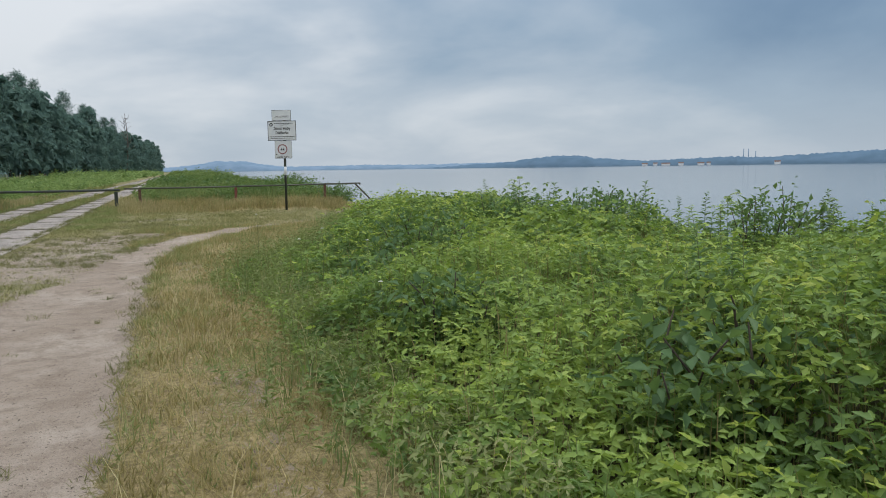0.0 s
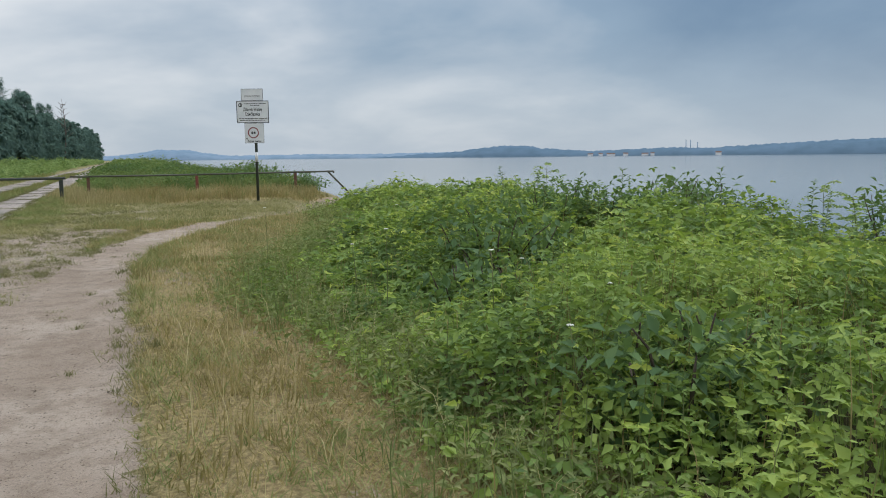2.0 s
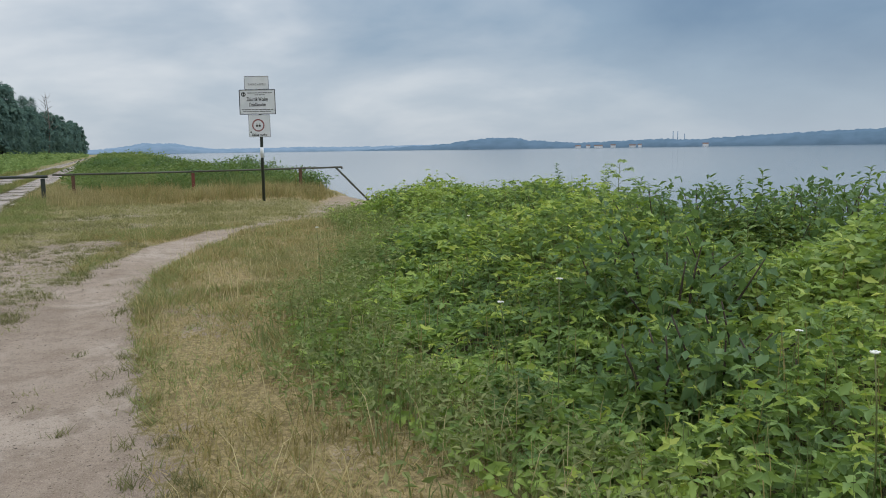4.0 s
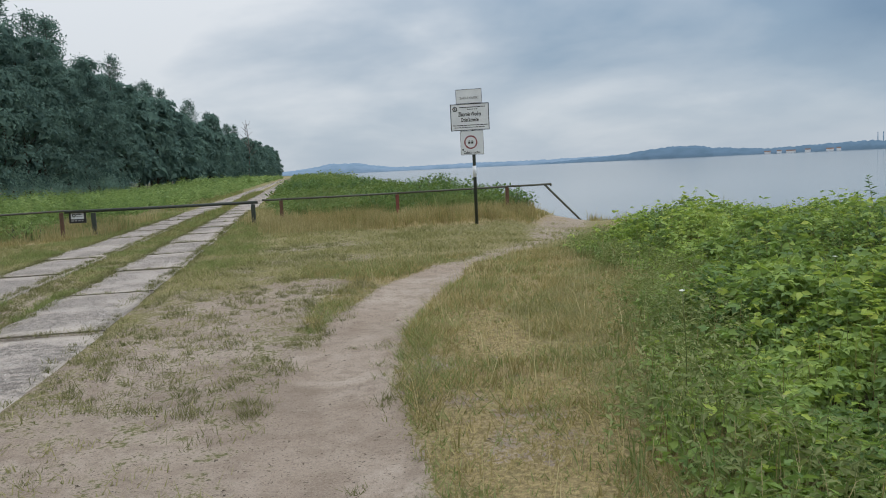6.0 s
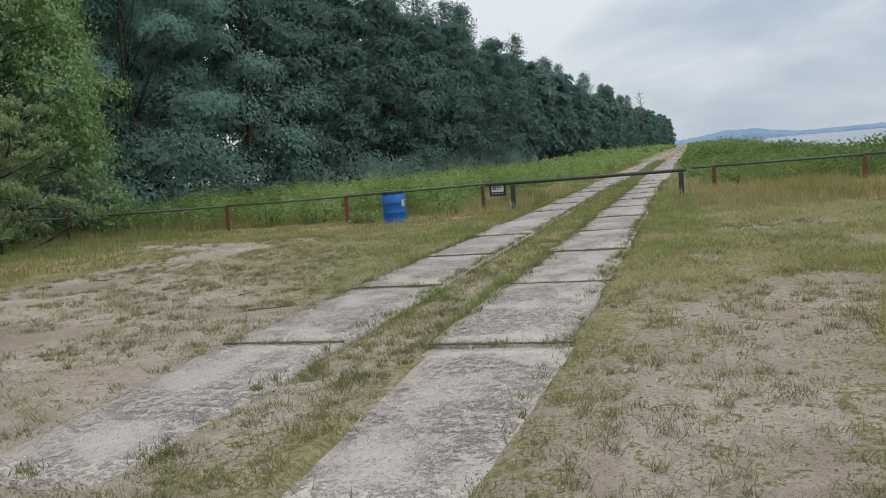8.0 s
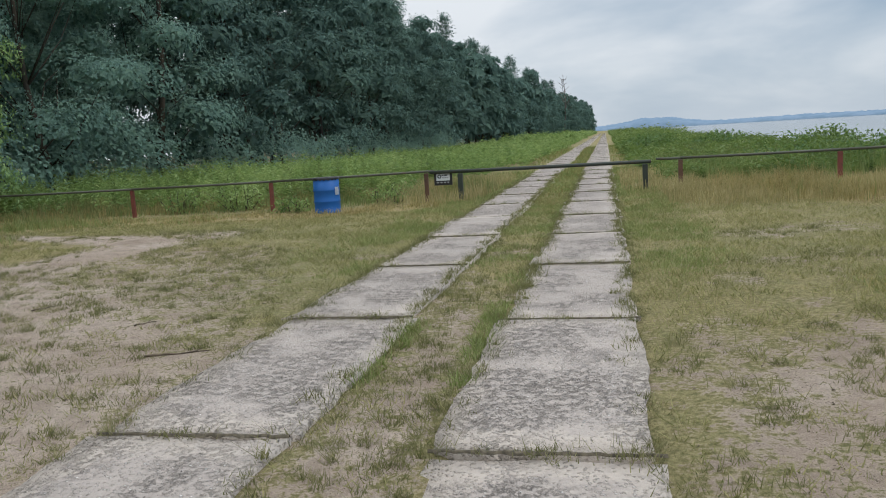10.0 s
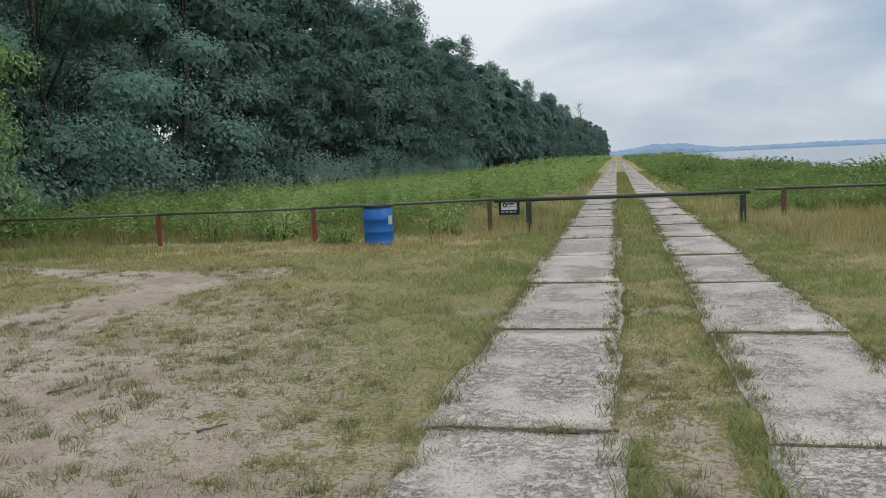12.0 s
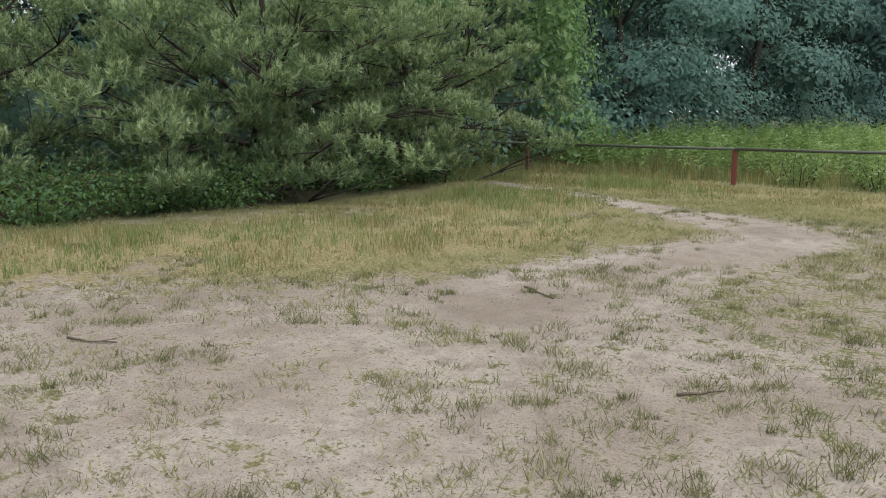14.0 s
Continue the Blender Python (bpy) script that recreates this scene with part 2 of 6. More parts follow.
def hill_material(name, low, high, haze_glow):
    """Far wooded shore; haze of kilometres of air put into its blue colour and glow."""
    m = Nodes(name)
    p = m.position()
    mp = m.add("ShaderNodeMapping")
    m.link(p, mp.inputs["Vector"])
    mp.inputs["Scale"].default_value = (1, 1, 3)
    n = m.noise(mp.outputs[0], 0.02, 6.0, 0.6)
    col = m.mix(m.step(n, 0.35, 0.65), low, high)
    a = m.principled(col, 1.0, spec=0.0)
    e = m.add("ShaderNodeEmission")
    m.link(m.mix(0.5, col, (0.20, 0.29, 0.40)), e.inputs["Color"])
    e.inputs["Strength"].default_value = haze_glow
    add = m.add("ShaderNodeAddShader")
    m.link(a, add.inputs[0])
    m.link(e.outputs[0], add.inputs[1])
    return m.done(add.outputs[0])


def bark_material(name, a, b):
    m = Nodes(name)
    mp = m.add("ShaderNodeMapping")
    m.link(m.obj(), mp.inputs["Vector"])
    mp.inputs["Scale"].default_value = (6, 6, 1.2)
    n = m.noise(mp.outputs[0], 3.0, 6.0, 0.65)
    return m.done(m.principled(m.mix(n, a, b), 0.95, 0.0, m.bump(n, 0.8, 0.03), 0.1))


def plain_material(name, a, b, rough=0.6, scale=14.0):
    m = Nodes(name)
    n = m.noise(m.obj(), scale, 5.0, 0.6)
    return m.done(m.principled(m.mix(m.step(n, 0.3, 0.75), a, b), rough, 0.0, m.bump(n, 0.1, 0.003)))


GROUND, SLAB, LAKE = ground_material(), slab_material(), water_material()
# the farther shore is painted paler, with more of the haze glow
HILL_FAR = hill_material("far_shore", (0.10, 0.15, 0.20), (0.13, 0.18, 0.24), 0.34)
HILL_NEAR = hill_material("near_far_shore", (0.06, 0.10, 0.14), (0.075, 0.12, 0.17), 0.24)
BARK = bark_material("bark", (0.035, 0.028, 0.022), (0.11, 0.09, 0.07))
PINE_BARK = bark_material("pine_bark", (0.04, 0.034, 0.03), (0.10, 0.08, 0.068))
STALK = plain_material("green_stalk", (0.09, 0.12, 0.03), (0.16, 0.17, 0.06), 0.7)
# FOREST_LEAF is pale and bluish: the air's haze is put into its colour
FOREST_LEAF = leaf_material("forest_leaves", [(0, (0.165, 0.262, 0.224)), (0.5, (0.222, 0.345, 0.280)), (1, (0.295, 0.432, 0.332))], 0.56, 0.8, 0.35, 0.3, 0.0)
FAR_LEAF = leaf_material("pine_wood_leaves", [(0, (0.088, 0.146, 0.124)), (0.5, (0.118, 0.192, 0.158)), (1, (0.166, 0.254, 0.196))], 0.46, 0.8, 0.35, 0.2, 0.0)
LIGHT_LEAF = leaf_material("light_tree_leaves", [(0, (0.160, 0.255, 0.110)), (0.5, (0.265, 0.395, 0.168)), (1, (0.400, 0.510, 0.245))], 0.46, 0.65, 0.25, 0.5, 0.28)
BRAMBLE_LEAF = leaf_material("bramble_leaves", [(0, (0.062, 0.118, 0.042)), (0.35, (0.156, 0.246, 0.062)), (0.7, (0.292, 0.390, 0.088)), (1, (0.465, 0.515, 0.120))], 0.40, 0.5, 0.55, 0.7, gloss=0.25)
YOUNG_LEAF = leaf_material("young_bramble_leaves", [(0, (0.18, 0.285, 0.05)), (0.5, (0.305, 0.40, 0.072)), (1, (0.49, 0.52, 0.115))], 0.46, 0.5, 0.35, 1.1, gloss=0.25)
WEED_LEAF = leaf_material("weed_leaves", [(0, (0.075, 0.128, 0.050)), (0.45, (0.195, 0.285, 0.105)), (1, (0.420, 0.500, 0.220))], 0.46, 0.65, 0.55, 0.6, 0.3)
DARK_LEAF = leaf_material("dark_shrub_leaves", [(0, (0.050, 0.100, 0.045)), (0.5, (0.090, 0.160, 0.065)), (1, (0.150, 0.235, 0.090))], 0.38, 0.45)
LAKE_WEED = leaf_material("lake_side_weeds", [(0, (0.062, 0.108, 0.042)), (0.5, (0.125, 0.185, 0.070)), (1, (0.260, 0.310, 0.135))], 0.4, 0.65, 0.6, 0.35)
REED_LEAF = leaf_material("reed_blades", [(0, (0.100, 0.135, 0.055)), (0.5, (0.170, 0.205, 0.085)), (1, (0.290, 0.305, 0.145))], 0.4, 0.6, 0.4, 0.35)
GRASS_LEAF = leaf_material("short_grass", [(0, (0.140, 0.138, 0.058)), (0.5, (0.255, 0.235, 0.110)), (1, (0.450, 0.380, 0.205))], 0.35, 0.65, 0.4, 0.8)
VERGE_LEAF = leaf_material("verge_grass", [(0, (0.112, 0.142, 0.052)), (0.5, (0.200, 0.236, 0.090)), (1, (0.370, 0.372, 0.175))], 0.38, 0.65, 0.45, 0.9)
TUFT_LEAF = leaf_material("sand_tufts", [(0, (0.098, 0.092, 0.048)), (0.5, (0.178, 0.165, 0.085)), (1, (0.36, 0.31, 0.18))], 0.35, 0.7, 0.4, 1.5)
DRY_LEAF = leaf_material("dry_grass", [(0, (0.130, 0.098, 0.042)), (0.4, (0.278, 0.216, 0.100)), (1, (0.545, 0.425, 0.222))], 0.36, 0.75, 0.45, 1.3)
HAY_LEAF = leaf_material("tan_hay", [(0, (0.21, 0.168, 0.085)), (0.5, (0.36, 0.292, 0.155)), (1, (0.58, 0.475, 0.27))], 0.36, 0.75, 0.45, 1.3)
PINE_NEEDLE = leaf_material("pine_needles", [(0, (0.115, 0.170, 0.095)), (0.5, (0.195, 0.258, 0.135)), (1, (0.320, 0.380, 0.205))], 0.42, 0.55, 0.3, 0.9)
PINE_SHOOT = leaf_material("pine_shoots", [(0, (0.310, 0.380, 0.205)), (0.5, (0.425, 0.485, 0.265)), (1, (0.550, 0.590, 0.345))], 0.44, 0.6, 0.3, 0.9)
RUST_RED = painted_material("red_oxide_paint", (0.20, 0.055, 0.04), (0.09, 0.05, 0.035))
BROWN_PAINT = painted_material("brown_paint", (0.13, 0.065, 0.04), (0.06, 0.04, 0.03))
GREEN_PAINT = painted_material("dark_green_paint", (0.035, 0.045, 0.035), (0.08, 0.055, 0.04))
RAIL_PAINT = painted_material("weathered_green_rail", (0.075, 0.08, 0.055), (0.10, 0.07, 0.05))
DRUM_BLUE = painted_material("blue_drum_paint", (0.008, 0.105, 0.36), (0.02, 0.05, 0.15), 0.6, 0.25)
BLACK = plain_material("black_plastic", (0.012, 0.012, 0.013), (0.03, 0.03, 0.032), 0.45)
WHITE = plain_material("white_sheet_metal", (0.62, 0.64, 0.66), (0.72, 0.73, 0.74), 0.4, 5.0)
INK = plain_material("black_ink", (0.012, 0.012, 0.014), (0.02, 0.02, 0.022), 0.5)
GREY_INK = plain_material("faded_grey_ink", (0.22, 0.22, 0.23), (0.34, 0.34, 0.35), 0.5)
RED_INK = plain_material("red_ink", (0.21, 0.06, 0.07), (0.30, 0.12, 0.12), 0.5)
DRY_WOOD = plain_material("grey_dead_wood", (0.10, 0.085, 0.07), (0.19, 0.165, 0.14), 0.9)
LITTER = plain_material("dead_litter", (0.06, 0.045, 0.03), (0.17, 0.13, 0.09), 0.9)
SOIL = plain_material("joint_soil", (0.045, 0.038, 0.026), (0.15, 0.125, 0.085), 0.95, 40.0)
UMBEL = plain_material("white_blossom", (0.62, 0.63, 0.55), (0.75, 0.75, 0.68), 0.8)

# ---- small helpers ----
rng = np.random.default_rng(7)


def empty(name, x, y, z=0.0, rz=0.0):
    ob = new(name)
    ob.empty_display_size = 0.2
    ob.matrix_world = pose(x, y, z, 0, 0, rz)
    return ob


def link_mesh(name, me, material, parent=None, label=""):
    if material is not None:
        me.materials.append(material)
    ob = new(name, me)
    if parent is not None:
        ob.parent = parent
    return tagged(ob, label)


def part(name, bm, material, parent=None, label="", smooth=False):
    me = bpy.data.meshes.new(name)
    bm.to_mesh(me)
    bm.free()
    if smooth:
        me.polygons.foreach_set("use_smooth", [True] * len(me.polygons))
    return link_mesh(name, me, material, parent, label)


def np_mesh(name, verts, faces, smooth=False):
    """A mesh of faces that all have the same number of corners, from arrays."""
    me = bpy.data.meshes.new(name)
    verts, faces = np.asarray(verts, np.float32), np.asarray(faces, np.int32)
    k = faces.shape[1]
    me.vertices.add(len(verts))
    me.vertices.foreach_set("co", verts.ravel())
    me.loops.add(faces.size)
    me.loops.foreach_set("vertex_index", faces.ravel())
    me.polygons.add(len(faces))
    me.polygons.foreach_set("loop_start", np.arange(0, faces.size, k, dtype=np.int32))
    me.polygons.foreach_set("loop_total", np.full(len(faces), k, np.int32))
    if smooth:
        me.polygons.foreach_set("use_smooth", np.ones(len(faces), bool))
    me.update(calc_edges=True)
    return me


def stuff(name, verts, faces, material, label, category, smooth=False):
    return tagged(link_mesh(name, np_mesh(name, verts, faces, smooth), material), label, category, kind="stuff")


def vnoise(x, y, scale, seed=0):
    """Smooth value noise, 0 to 1."""
    table = np.random.default_rng(seed + 1000).random((256, 256))
    u, v = np.asarray(x) * scale + 517.3, np.asarray(y) * scale + 311.7
    i, j = np.floor(u).astype(int), np.floor(v).astype(int)
    fu, fv = u - i, v - j
    fu, fv = fu * fu * (3 - 2 * fu), fv * fv * (3 - 2 * fv)
    a, b = table[i % 256, j % 256], table[(i + 1) % 256, j % 256]
    c, d = table[i % 256, (j + 1) % 256], table[(i + 1) % 256, (j + 1) % 256]
    return (a * (1 - fu) + b * fu) * (1 - fv) + (c * (1 - fu) + d * fu) * fv


def sstep(v, lo, hi):
    t = np.clip((np.asarray(v, float) - lo) / (hi - lo), 0, 1)
    return t * t * (3 - 2 * t)


def near_line(x, y, pts):
    """Distance to a polyline whose points carry a half width: below 0 inside."""
    best = np.full(np.shape(x), 1e9)
    for (ax, ay, aw), (bx, by, bw) in zip(pts, pts[1:]):
        dx, dy = bx - ax, by - ay
        t = np.clip(((x - ax) * dx + (y - ay) * dy) / (dx * dx + dy * dy), 0, 1)
        best = np.minimum(best, np.hypot(x - ax - t * dx, y - ay - t * dy) - (aw + t * (bw - aw)))
    return best


def unit(v):
    return v / np.maximum(np.linalg.norm(v, axis=1, keepdims=True), 1e-9)


def leaf_arrays(pos, along, up, length, width, fold=0.25):
    """One folded diamond leaf per row: two triangles on a midrib."""
    pos, along = np.asarray(pos), unit(np.asarray(along))
    side = unit(np.cross(along, up))
    nrm = np.cross(side, along)
    l, w = np.asarray(length)[:, None], np.asarray(width)[:, None]
    a, c = pos, pos + along * l - nrm * l * 0.12
    mid = pos + along * l * 0.42 + nrm * w * fold
    b, d = mid + side * w * 0.5, mid - side * w * 0.5
    n = len(pos)
    verts = np.stack([a, b, c, d], 1).reshape(-1, 3)
    k = np.arange(n)[:, None] * 4
    faces = np.stack([k + [0, 1, 2], k + [0, 2, 3]], 1).reshape(-1, 3)
    return verts, faces


def leaf6_arrays(pos, along, up, length, width, fold=0.2):
    """A fuller leaf with a rounded, toothed outline: six triangles on a midrib."""
    pos, along = np.asarray(pos), unit(np.asarray(along))
    side = unit(np.cross(along, up))
    nrm = np.cross(side, along)
    l, w = np.asarray(length)[:, None], np.asarray(width)[:, None]

    def at(u, s):
        return pos + along * l * u + side * w * s * 0.5 + nrm * (w * fold * abs(s) - l * 0.16 * u * u)

    n = len(pos)
    verts = np.stack([at(0, 0), at(0.30, 0.98), at(0.48, 0.58), at(0.66, 0.66), at(1.08, 0), at(0.66, -0.66), at(0.48, -0.58), at(0.30, -0.98)], 1).reshape(-1, 3)
    k = np.arange(n)[:, None] * 8
    faces = np.stack([k + [0, 1, 2], k + [0, 2, 4], k + [2, 3, 4], k + [0, 4, 6], k + [4, 5, 6], k + [0, 6, 7]], 1).reshape(-1, 3)
    return verts, faces


def spike_arrays(pos, lean, height, width):
    """Short blades, one thin triangle each."""
    n = len(pos)
    pos = np.asarray(pos)
    h, w = np.asarray(height)[:, None], np.asarray(width)[:, None]
    ang = rng.random(n) * 6.283
    side = np.stack([np.cos(ang), np.sin(ang), np.zeros(n)], 1) * w * 0.5
    tip = pos + np.concatenate([np.asarray(lean), np.ones((n, 1))], 1) * h
    return np.stack([pos - side, pos + side, tip], 1).reshape(-1, 3), np.arange(3 * n).reshape(-1, 3)


def blade_arrays(pos, lean, height, width, bend=0.5):
    """Grass blades: a quad and a tip, three triangles as five corners."""
    n = len(pos)
    pos, lean = np.asarray(pos), np.asarray(lean)
    h, w = np.asarray(height)[:, None], np.asarray(width)[:, None]
    horiz = np.concatenate([lean, np.zeros((n, 1))], 1)
    ang = rng.random(n) * 6.283
    side = np.stack([np.cos(ang), np.sin(ang), np.zeros(n)], 1) * w * 0.5
    upv = np.array([0, 0, 1.0])
    mid = pos + upv * h * 0.6 + horiz * h * 0.35 * bend
    tip = pos + upv * h * (1 - 0.2 * np.linalg.norm(lean, axis=1)[:, None]) + horiz * h * bend
    verts = np.stack([pos - side, pos + side, mid + side * 0.8, mid - side * 0.8, tip], 1).reshape(-1, 3)
    k = np.arange(n)[:, None] * 5
    faces = np.stack([k + [0, 1, 2], k + [0, 2, 3], k + [3, 2, 4]], 1).reshape(-1, 3)
    return verts, faces


def merge(chunks):
    vs, fs, o = [], [], 0
    for v, f in chunks:
        vs.append(v)
        fs.append(np.asarray(f) + o)
        o += len(v)
    return np.concatenate(vs), np.concatenate(fs)


def tube_arrays(points, radii, sides=6):
    """A tapered tube of triangles along points."""
    p = np.asarray(points, float)
    n = len(p)
    tang = unit(np.gradient(p, axis=0))
    ref = np.where(np.abs(tang[:, 2:3]) > 0.9, np.array([[1.0, 0, 0]]), np.array([[0, 0, 1.0]]))
    u = unit(np.cross(tang, ref))
    v = np.cross(tang, u)
    a = np.arange(sides) * 2 * math.pi / sides
    r = np.asarray(radii, float)[:, None, None]
    ring = p[:, None, :] + r * (np.cos(a)[None, :, None] * u[:, None, :] + np.sin(a)[None, :, None] * v[:, None, :])
    verts = np.concatenate([ring.reshape(-1, 3), p[:1], p[-1:]])
    f = []
    for i in range(n - 1):
        for j in range(sides):
            q = (j + 1) % sides
            f += [(i * sides + j, i * sides + q, (i + 1) * sides + q), (i * sides + j, (i + 1) * sides + q, (i + 1) * sides + j)]
    for j in range(sides):
        q = (j + 1) % sides
        f += [(n * sides, q, j), (n * sides + 1, (n - 1) * sides + j, (n - 1) * sides + q)]
    return verts, np.array(f)


def box_bm(x0, y0, z0, x1, y1, z1, bevel=0.006):
    bm = bmesh.new()
    bmesh.ops.create_cube(bm, size=1.0, matrix=Matrix.LocRotScale(((x0 + x1) / 2, (y0 + y1) / 2, (z0 + z1) / 2), None, (abs(x1 - x0), abs(y1 - y0), abs(z1 - z0))))
    if bevel:
        bmesh.ops.bevel(bm, geom=bm.edges[:], offset=bevel, segments=2, affect="EDGES", profile=0.6)
    return bm


def tube_part(name, points, radii, material, parent, label="", sides=10):
    v, f = tube_arrays(points, radii, sides)
    return link_mesh(name, np_mesh(name, v, f, True), material, parent, label)


# ---- the plan of the ground ----
SLAB_ROWS = ((-4.99, 1.17, 13.84), (-3.10, 1.10, 13.69))   # centre, width, first edge of each row of slabs
SLAB_PITCH, STRIP_X = 2.76, -4.03
SAND_TRACK = [(-1.2, -8, 1.25), (-1.1, 4, 1.0), (-0.95, 8, 0.8), (-0.82, 10.2, 0.68), (-0.52, 12, 0.40), (-0.46, 13.5, 0.38), (-0.34, 14.5, 0.40), (0.0, 15.8, 0.33), (0.42, 17, 0.36), (1.05, 18.6, 0.36), (1.5, 19.5, 0.2)]
SAND_TAIL = [(1.3, 19.2, 0.3), (2.6, 21.0, 0.35), (4.2, 23.0, 0.35)]
SAND_APRON = [(-6.5, 12.6, 1.5), (-3.5, 12.6, 1.2), (-1.4, 12.4, 0.8)]
BEACH_PATH = [(4.2, 23.0, 0.35), (5.0, 25.2, 0.8), (6.2, 28.2, 0.9), (7.3, 31.0, 0.7), (8.6, 34.0, 0.8), (10.5, 37.0, 1.2)]
LOT = [(-12.6, 17.4, 1.2), (-11.0, 19.2, 1.6), (-9.5, 19.2, 2.2), (-7.6, 17.0, 2.2), (-7.0, 13.5, 2.5)]
LOT_WORN = [(-12.0, 22.8, 1.2), (-9.0, 23.2, 1.2), (-7.2, 20.5, 0.7), (-6.6, 16.5, 0.7)]
LOT_WHITE = [(-12.3, 26.6, 0.5), (-10.9, 25.4, 0.9), (-10.9, 23.2, 1.0), (-10.5, 20.8, 1.1)]
LOT_PATH = [(-19.2, 28.9, 0.25), (-17.3, 28.4, 0.28), (-15.5, 27.8, 0.30), (-14.2, 27.1, 0.36), (-12.2, 26.3, 0.6)]
LOT_LINK = [(-12.5, 26.2, 0.6), (-10.0, 26.4, 0.6)]
LOT_EDGE = np.array([(10, -16.0), (18.0, -14.6), (19.2, -13.5), (20.5, -12.7), (21.5, -12.2), (22.6, -11.8), (24.7, -12.1), (26.7, -12.7), (30, -13.0)])


def bank_x(y):
    """Where the bank starts to fall to the lake."""
    return 7.4 + 0.8 * np.sin(np.asarray(y) * 0.11 + 0.5) + 0.35 * np.sin(np.asarray(y) * 0.37)


def sand_at(x, y):
    x, y = np.asarray(x, float), np.asarray(y, float)
    s = 1 - sstep(near_line(x, y, SAND_TRACK), -0.12, 0.22)
    s = np.maximum(s, 0.66 * (1 - sstep(near_line(x, y, SAND_APRON), -0.5, 0.6)))
    s = np.maximum(s, 0.55 * (1 - sstep(near_line(x, y, SAND_TAIL), -0.3, 0.4)))
    s = np.maximum(s, 0.56 * (1 - sstep(near_line(x, y, BEACH_PATH), -0.5, 0.4)))
    s = np.maximum(s, 0.66 * (1 - sstep(near_line(x, y, LOT), -0.9, 2.4)))
    s = np.maximum(s, 0.50 * (1 - sstep(near_line(x, y, LOT_WORN), -0.5, 1.8)))
    s = np.maximum(s, 0.86 * (1 - sstep(near_line(x, y, LOT_WHITE), -0.7, 0.9)))
    s = np.maximum(s, 0.62 * (1 - sstep(near_line(x, y, LOT_LINK), -0.6, 1.4)))
    grown = sstep(x - np.interp(y, LOT_EDGE[:, 0], LOT_EDGE[:, 1]) + 1.6 * (vnoise(x, y, 0.7, 83) - 0.5), -1.1, 1.0)
    s = s * np.where(x < -9, grown, 1.0)
    s = np.maximum(s, 0.85 * (1 - sstep(near_line(x, y, LOT_PATH), -0.25, 0.3)))
    # worn turf between the slabs and the foot track
    worn = 0.60 * (1 - sstep(near_line(x, y, [(-1.5, 13.0, 1.0), (-1.7, 14.8, 0.8), (-1.2, 17.5, 0.7), (-0.6, 18.6, 0.5)]), -0.4, 1.2))
    s = np.maximum(s, worn)
    s = np.maximum(s, 0.6 * (1 - sstep(near_line(x, y, [(-5.0, 13.2, 0.7), (STRIP_X, 15.5, 0.35), (STRIP_X, 19.6, 0.15)]), -0.2, 0.4)))
    s = np.maximum(s, 0.36 * (1 - sstep(np.abs(x - STRIP_X) - 0.10, 0.0, 0.26)) * sstep(vnoise(x, y, 0.8, 44), 0.45, 0.7) * (1 - sstep(y, 20, 24)))
    lawn = 0.44 * sstep(vnoise(x, y, 0.75, 81) * 0.6 + vnoise(x, y, 2.1, 82) * 0.4, 0.42, 0.75) * (1 - sstep(y, 25, 29)) * (1 - sstep(x, 0.6, 1.4))
    s = np.maximum(s, lawn)
    beach = sstep(x - bank_x(y), 2.4, 3.6)
    return np.clip(np.maximum(s, beach), 0, 1)


def dry_at(x, y):
    x, y = np.asarray(x, float), np.asarray(y, float)
    d = 0.30 + 0.5 * (vnoise(x, y, 0.35, 3) - 0.5)
    d = np.maximum(d, 0.95 * (1 - sstep(np.abs(x - 0.55 - 0.05 * np.maximum(y - 12, 0)) - 0.35, 0.0, 0.7)) * sstep(y, -4, 0) * (1 - sstep(y, 19, 22)))
    d = np.maximum(d, 0.9 * (1 - sstep(near_line(x, y, [(1.2, 16.5, 0.4), (2.6, 19.5, 0.5)]), 0.0, 0.8)))
    d = np.maximum(d, 1.0 * (1 - sstep(near_line(x, y, [(0.2, 31.3, 0.9), (3.0, 29.6, 1.8), (5.0, 30.4, 1.6)]), 0.0, 1.6)))
    d = np.maximum(d, 0.75 * (1 - sstep(near_line(x, y, [(-22, 30.0, 1.4), (-12, 30.6, 1.0), (-7.5, 31.2, 0.8)]), 0.0, 1.6)))
    d = np.maximum(d, 0.8 * (1 - sstep(near_line(x, y, [(-15.6, 17.0, 1.4), (-14.9, 20.0, 1.5), (-14.6, 23.0, 1.9), (-15.6, 26.0, 1.4)]), 0.0, 1.2)))
    d = np.maximum(d, 0.7 * sstep(x - bank_x(y), 0.2, 1.2))
    return np.clip(d, 0, 1)


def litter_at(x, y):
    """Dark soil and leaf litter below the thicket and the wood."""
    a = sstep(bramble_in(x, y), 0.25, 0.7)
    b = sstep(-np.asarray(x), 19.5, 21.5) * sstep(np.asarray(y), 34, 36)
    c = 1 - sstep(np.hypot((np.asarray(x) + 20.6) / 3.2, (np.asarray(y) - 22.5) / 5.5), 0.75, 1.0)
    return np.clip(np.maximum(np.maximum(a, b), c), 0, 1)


BRAMBLE_EDGE = np.array([(-6, 1.5), (3.7, 1.45), (6.6, 1.25), (9.0, 1.2), (11.8, 1.15), (12.6, 1.5), (13.4, 2.2), (15.3, 2.9), (17.0, 3.7), (20.5, 4.1), (21.6, 4.9), (22.6, 6.6)])


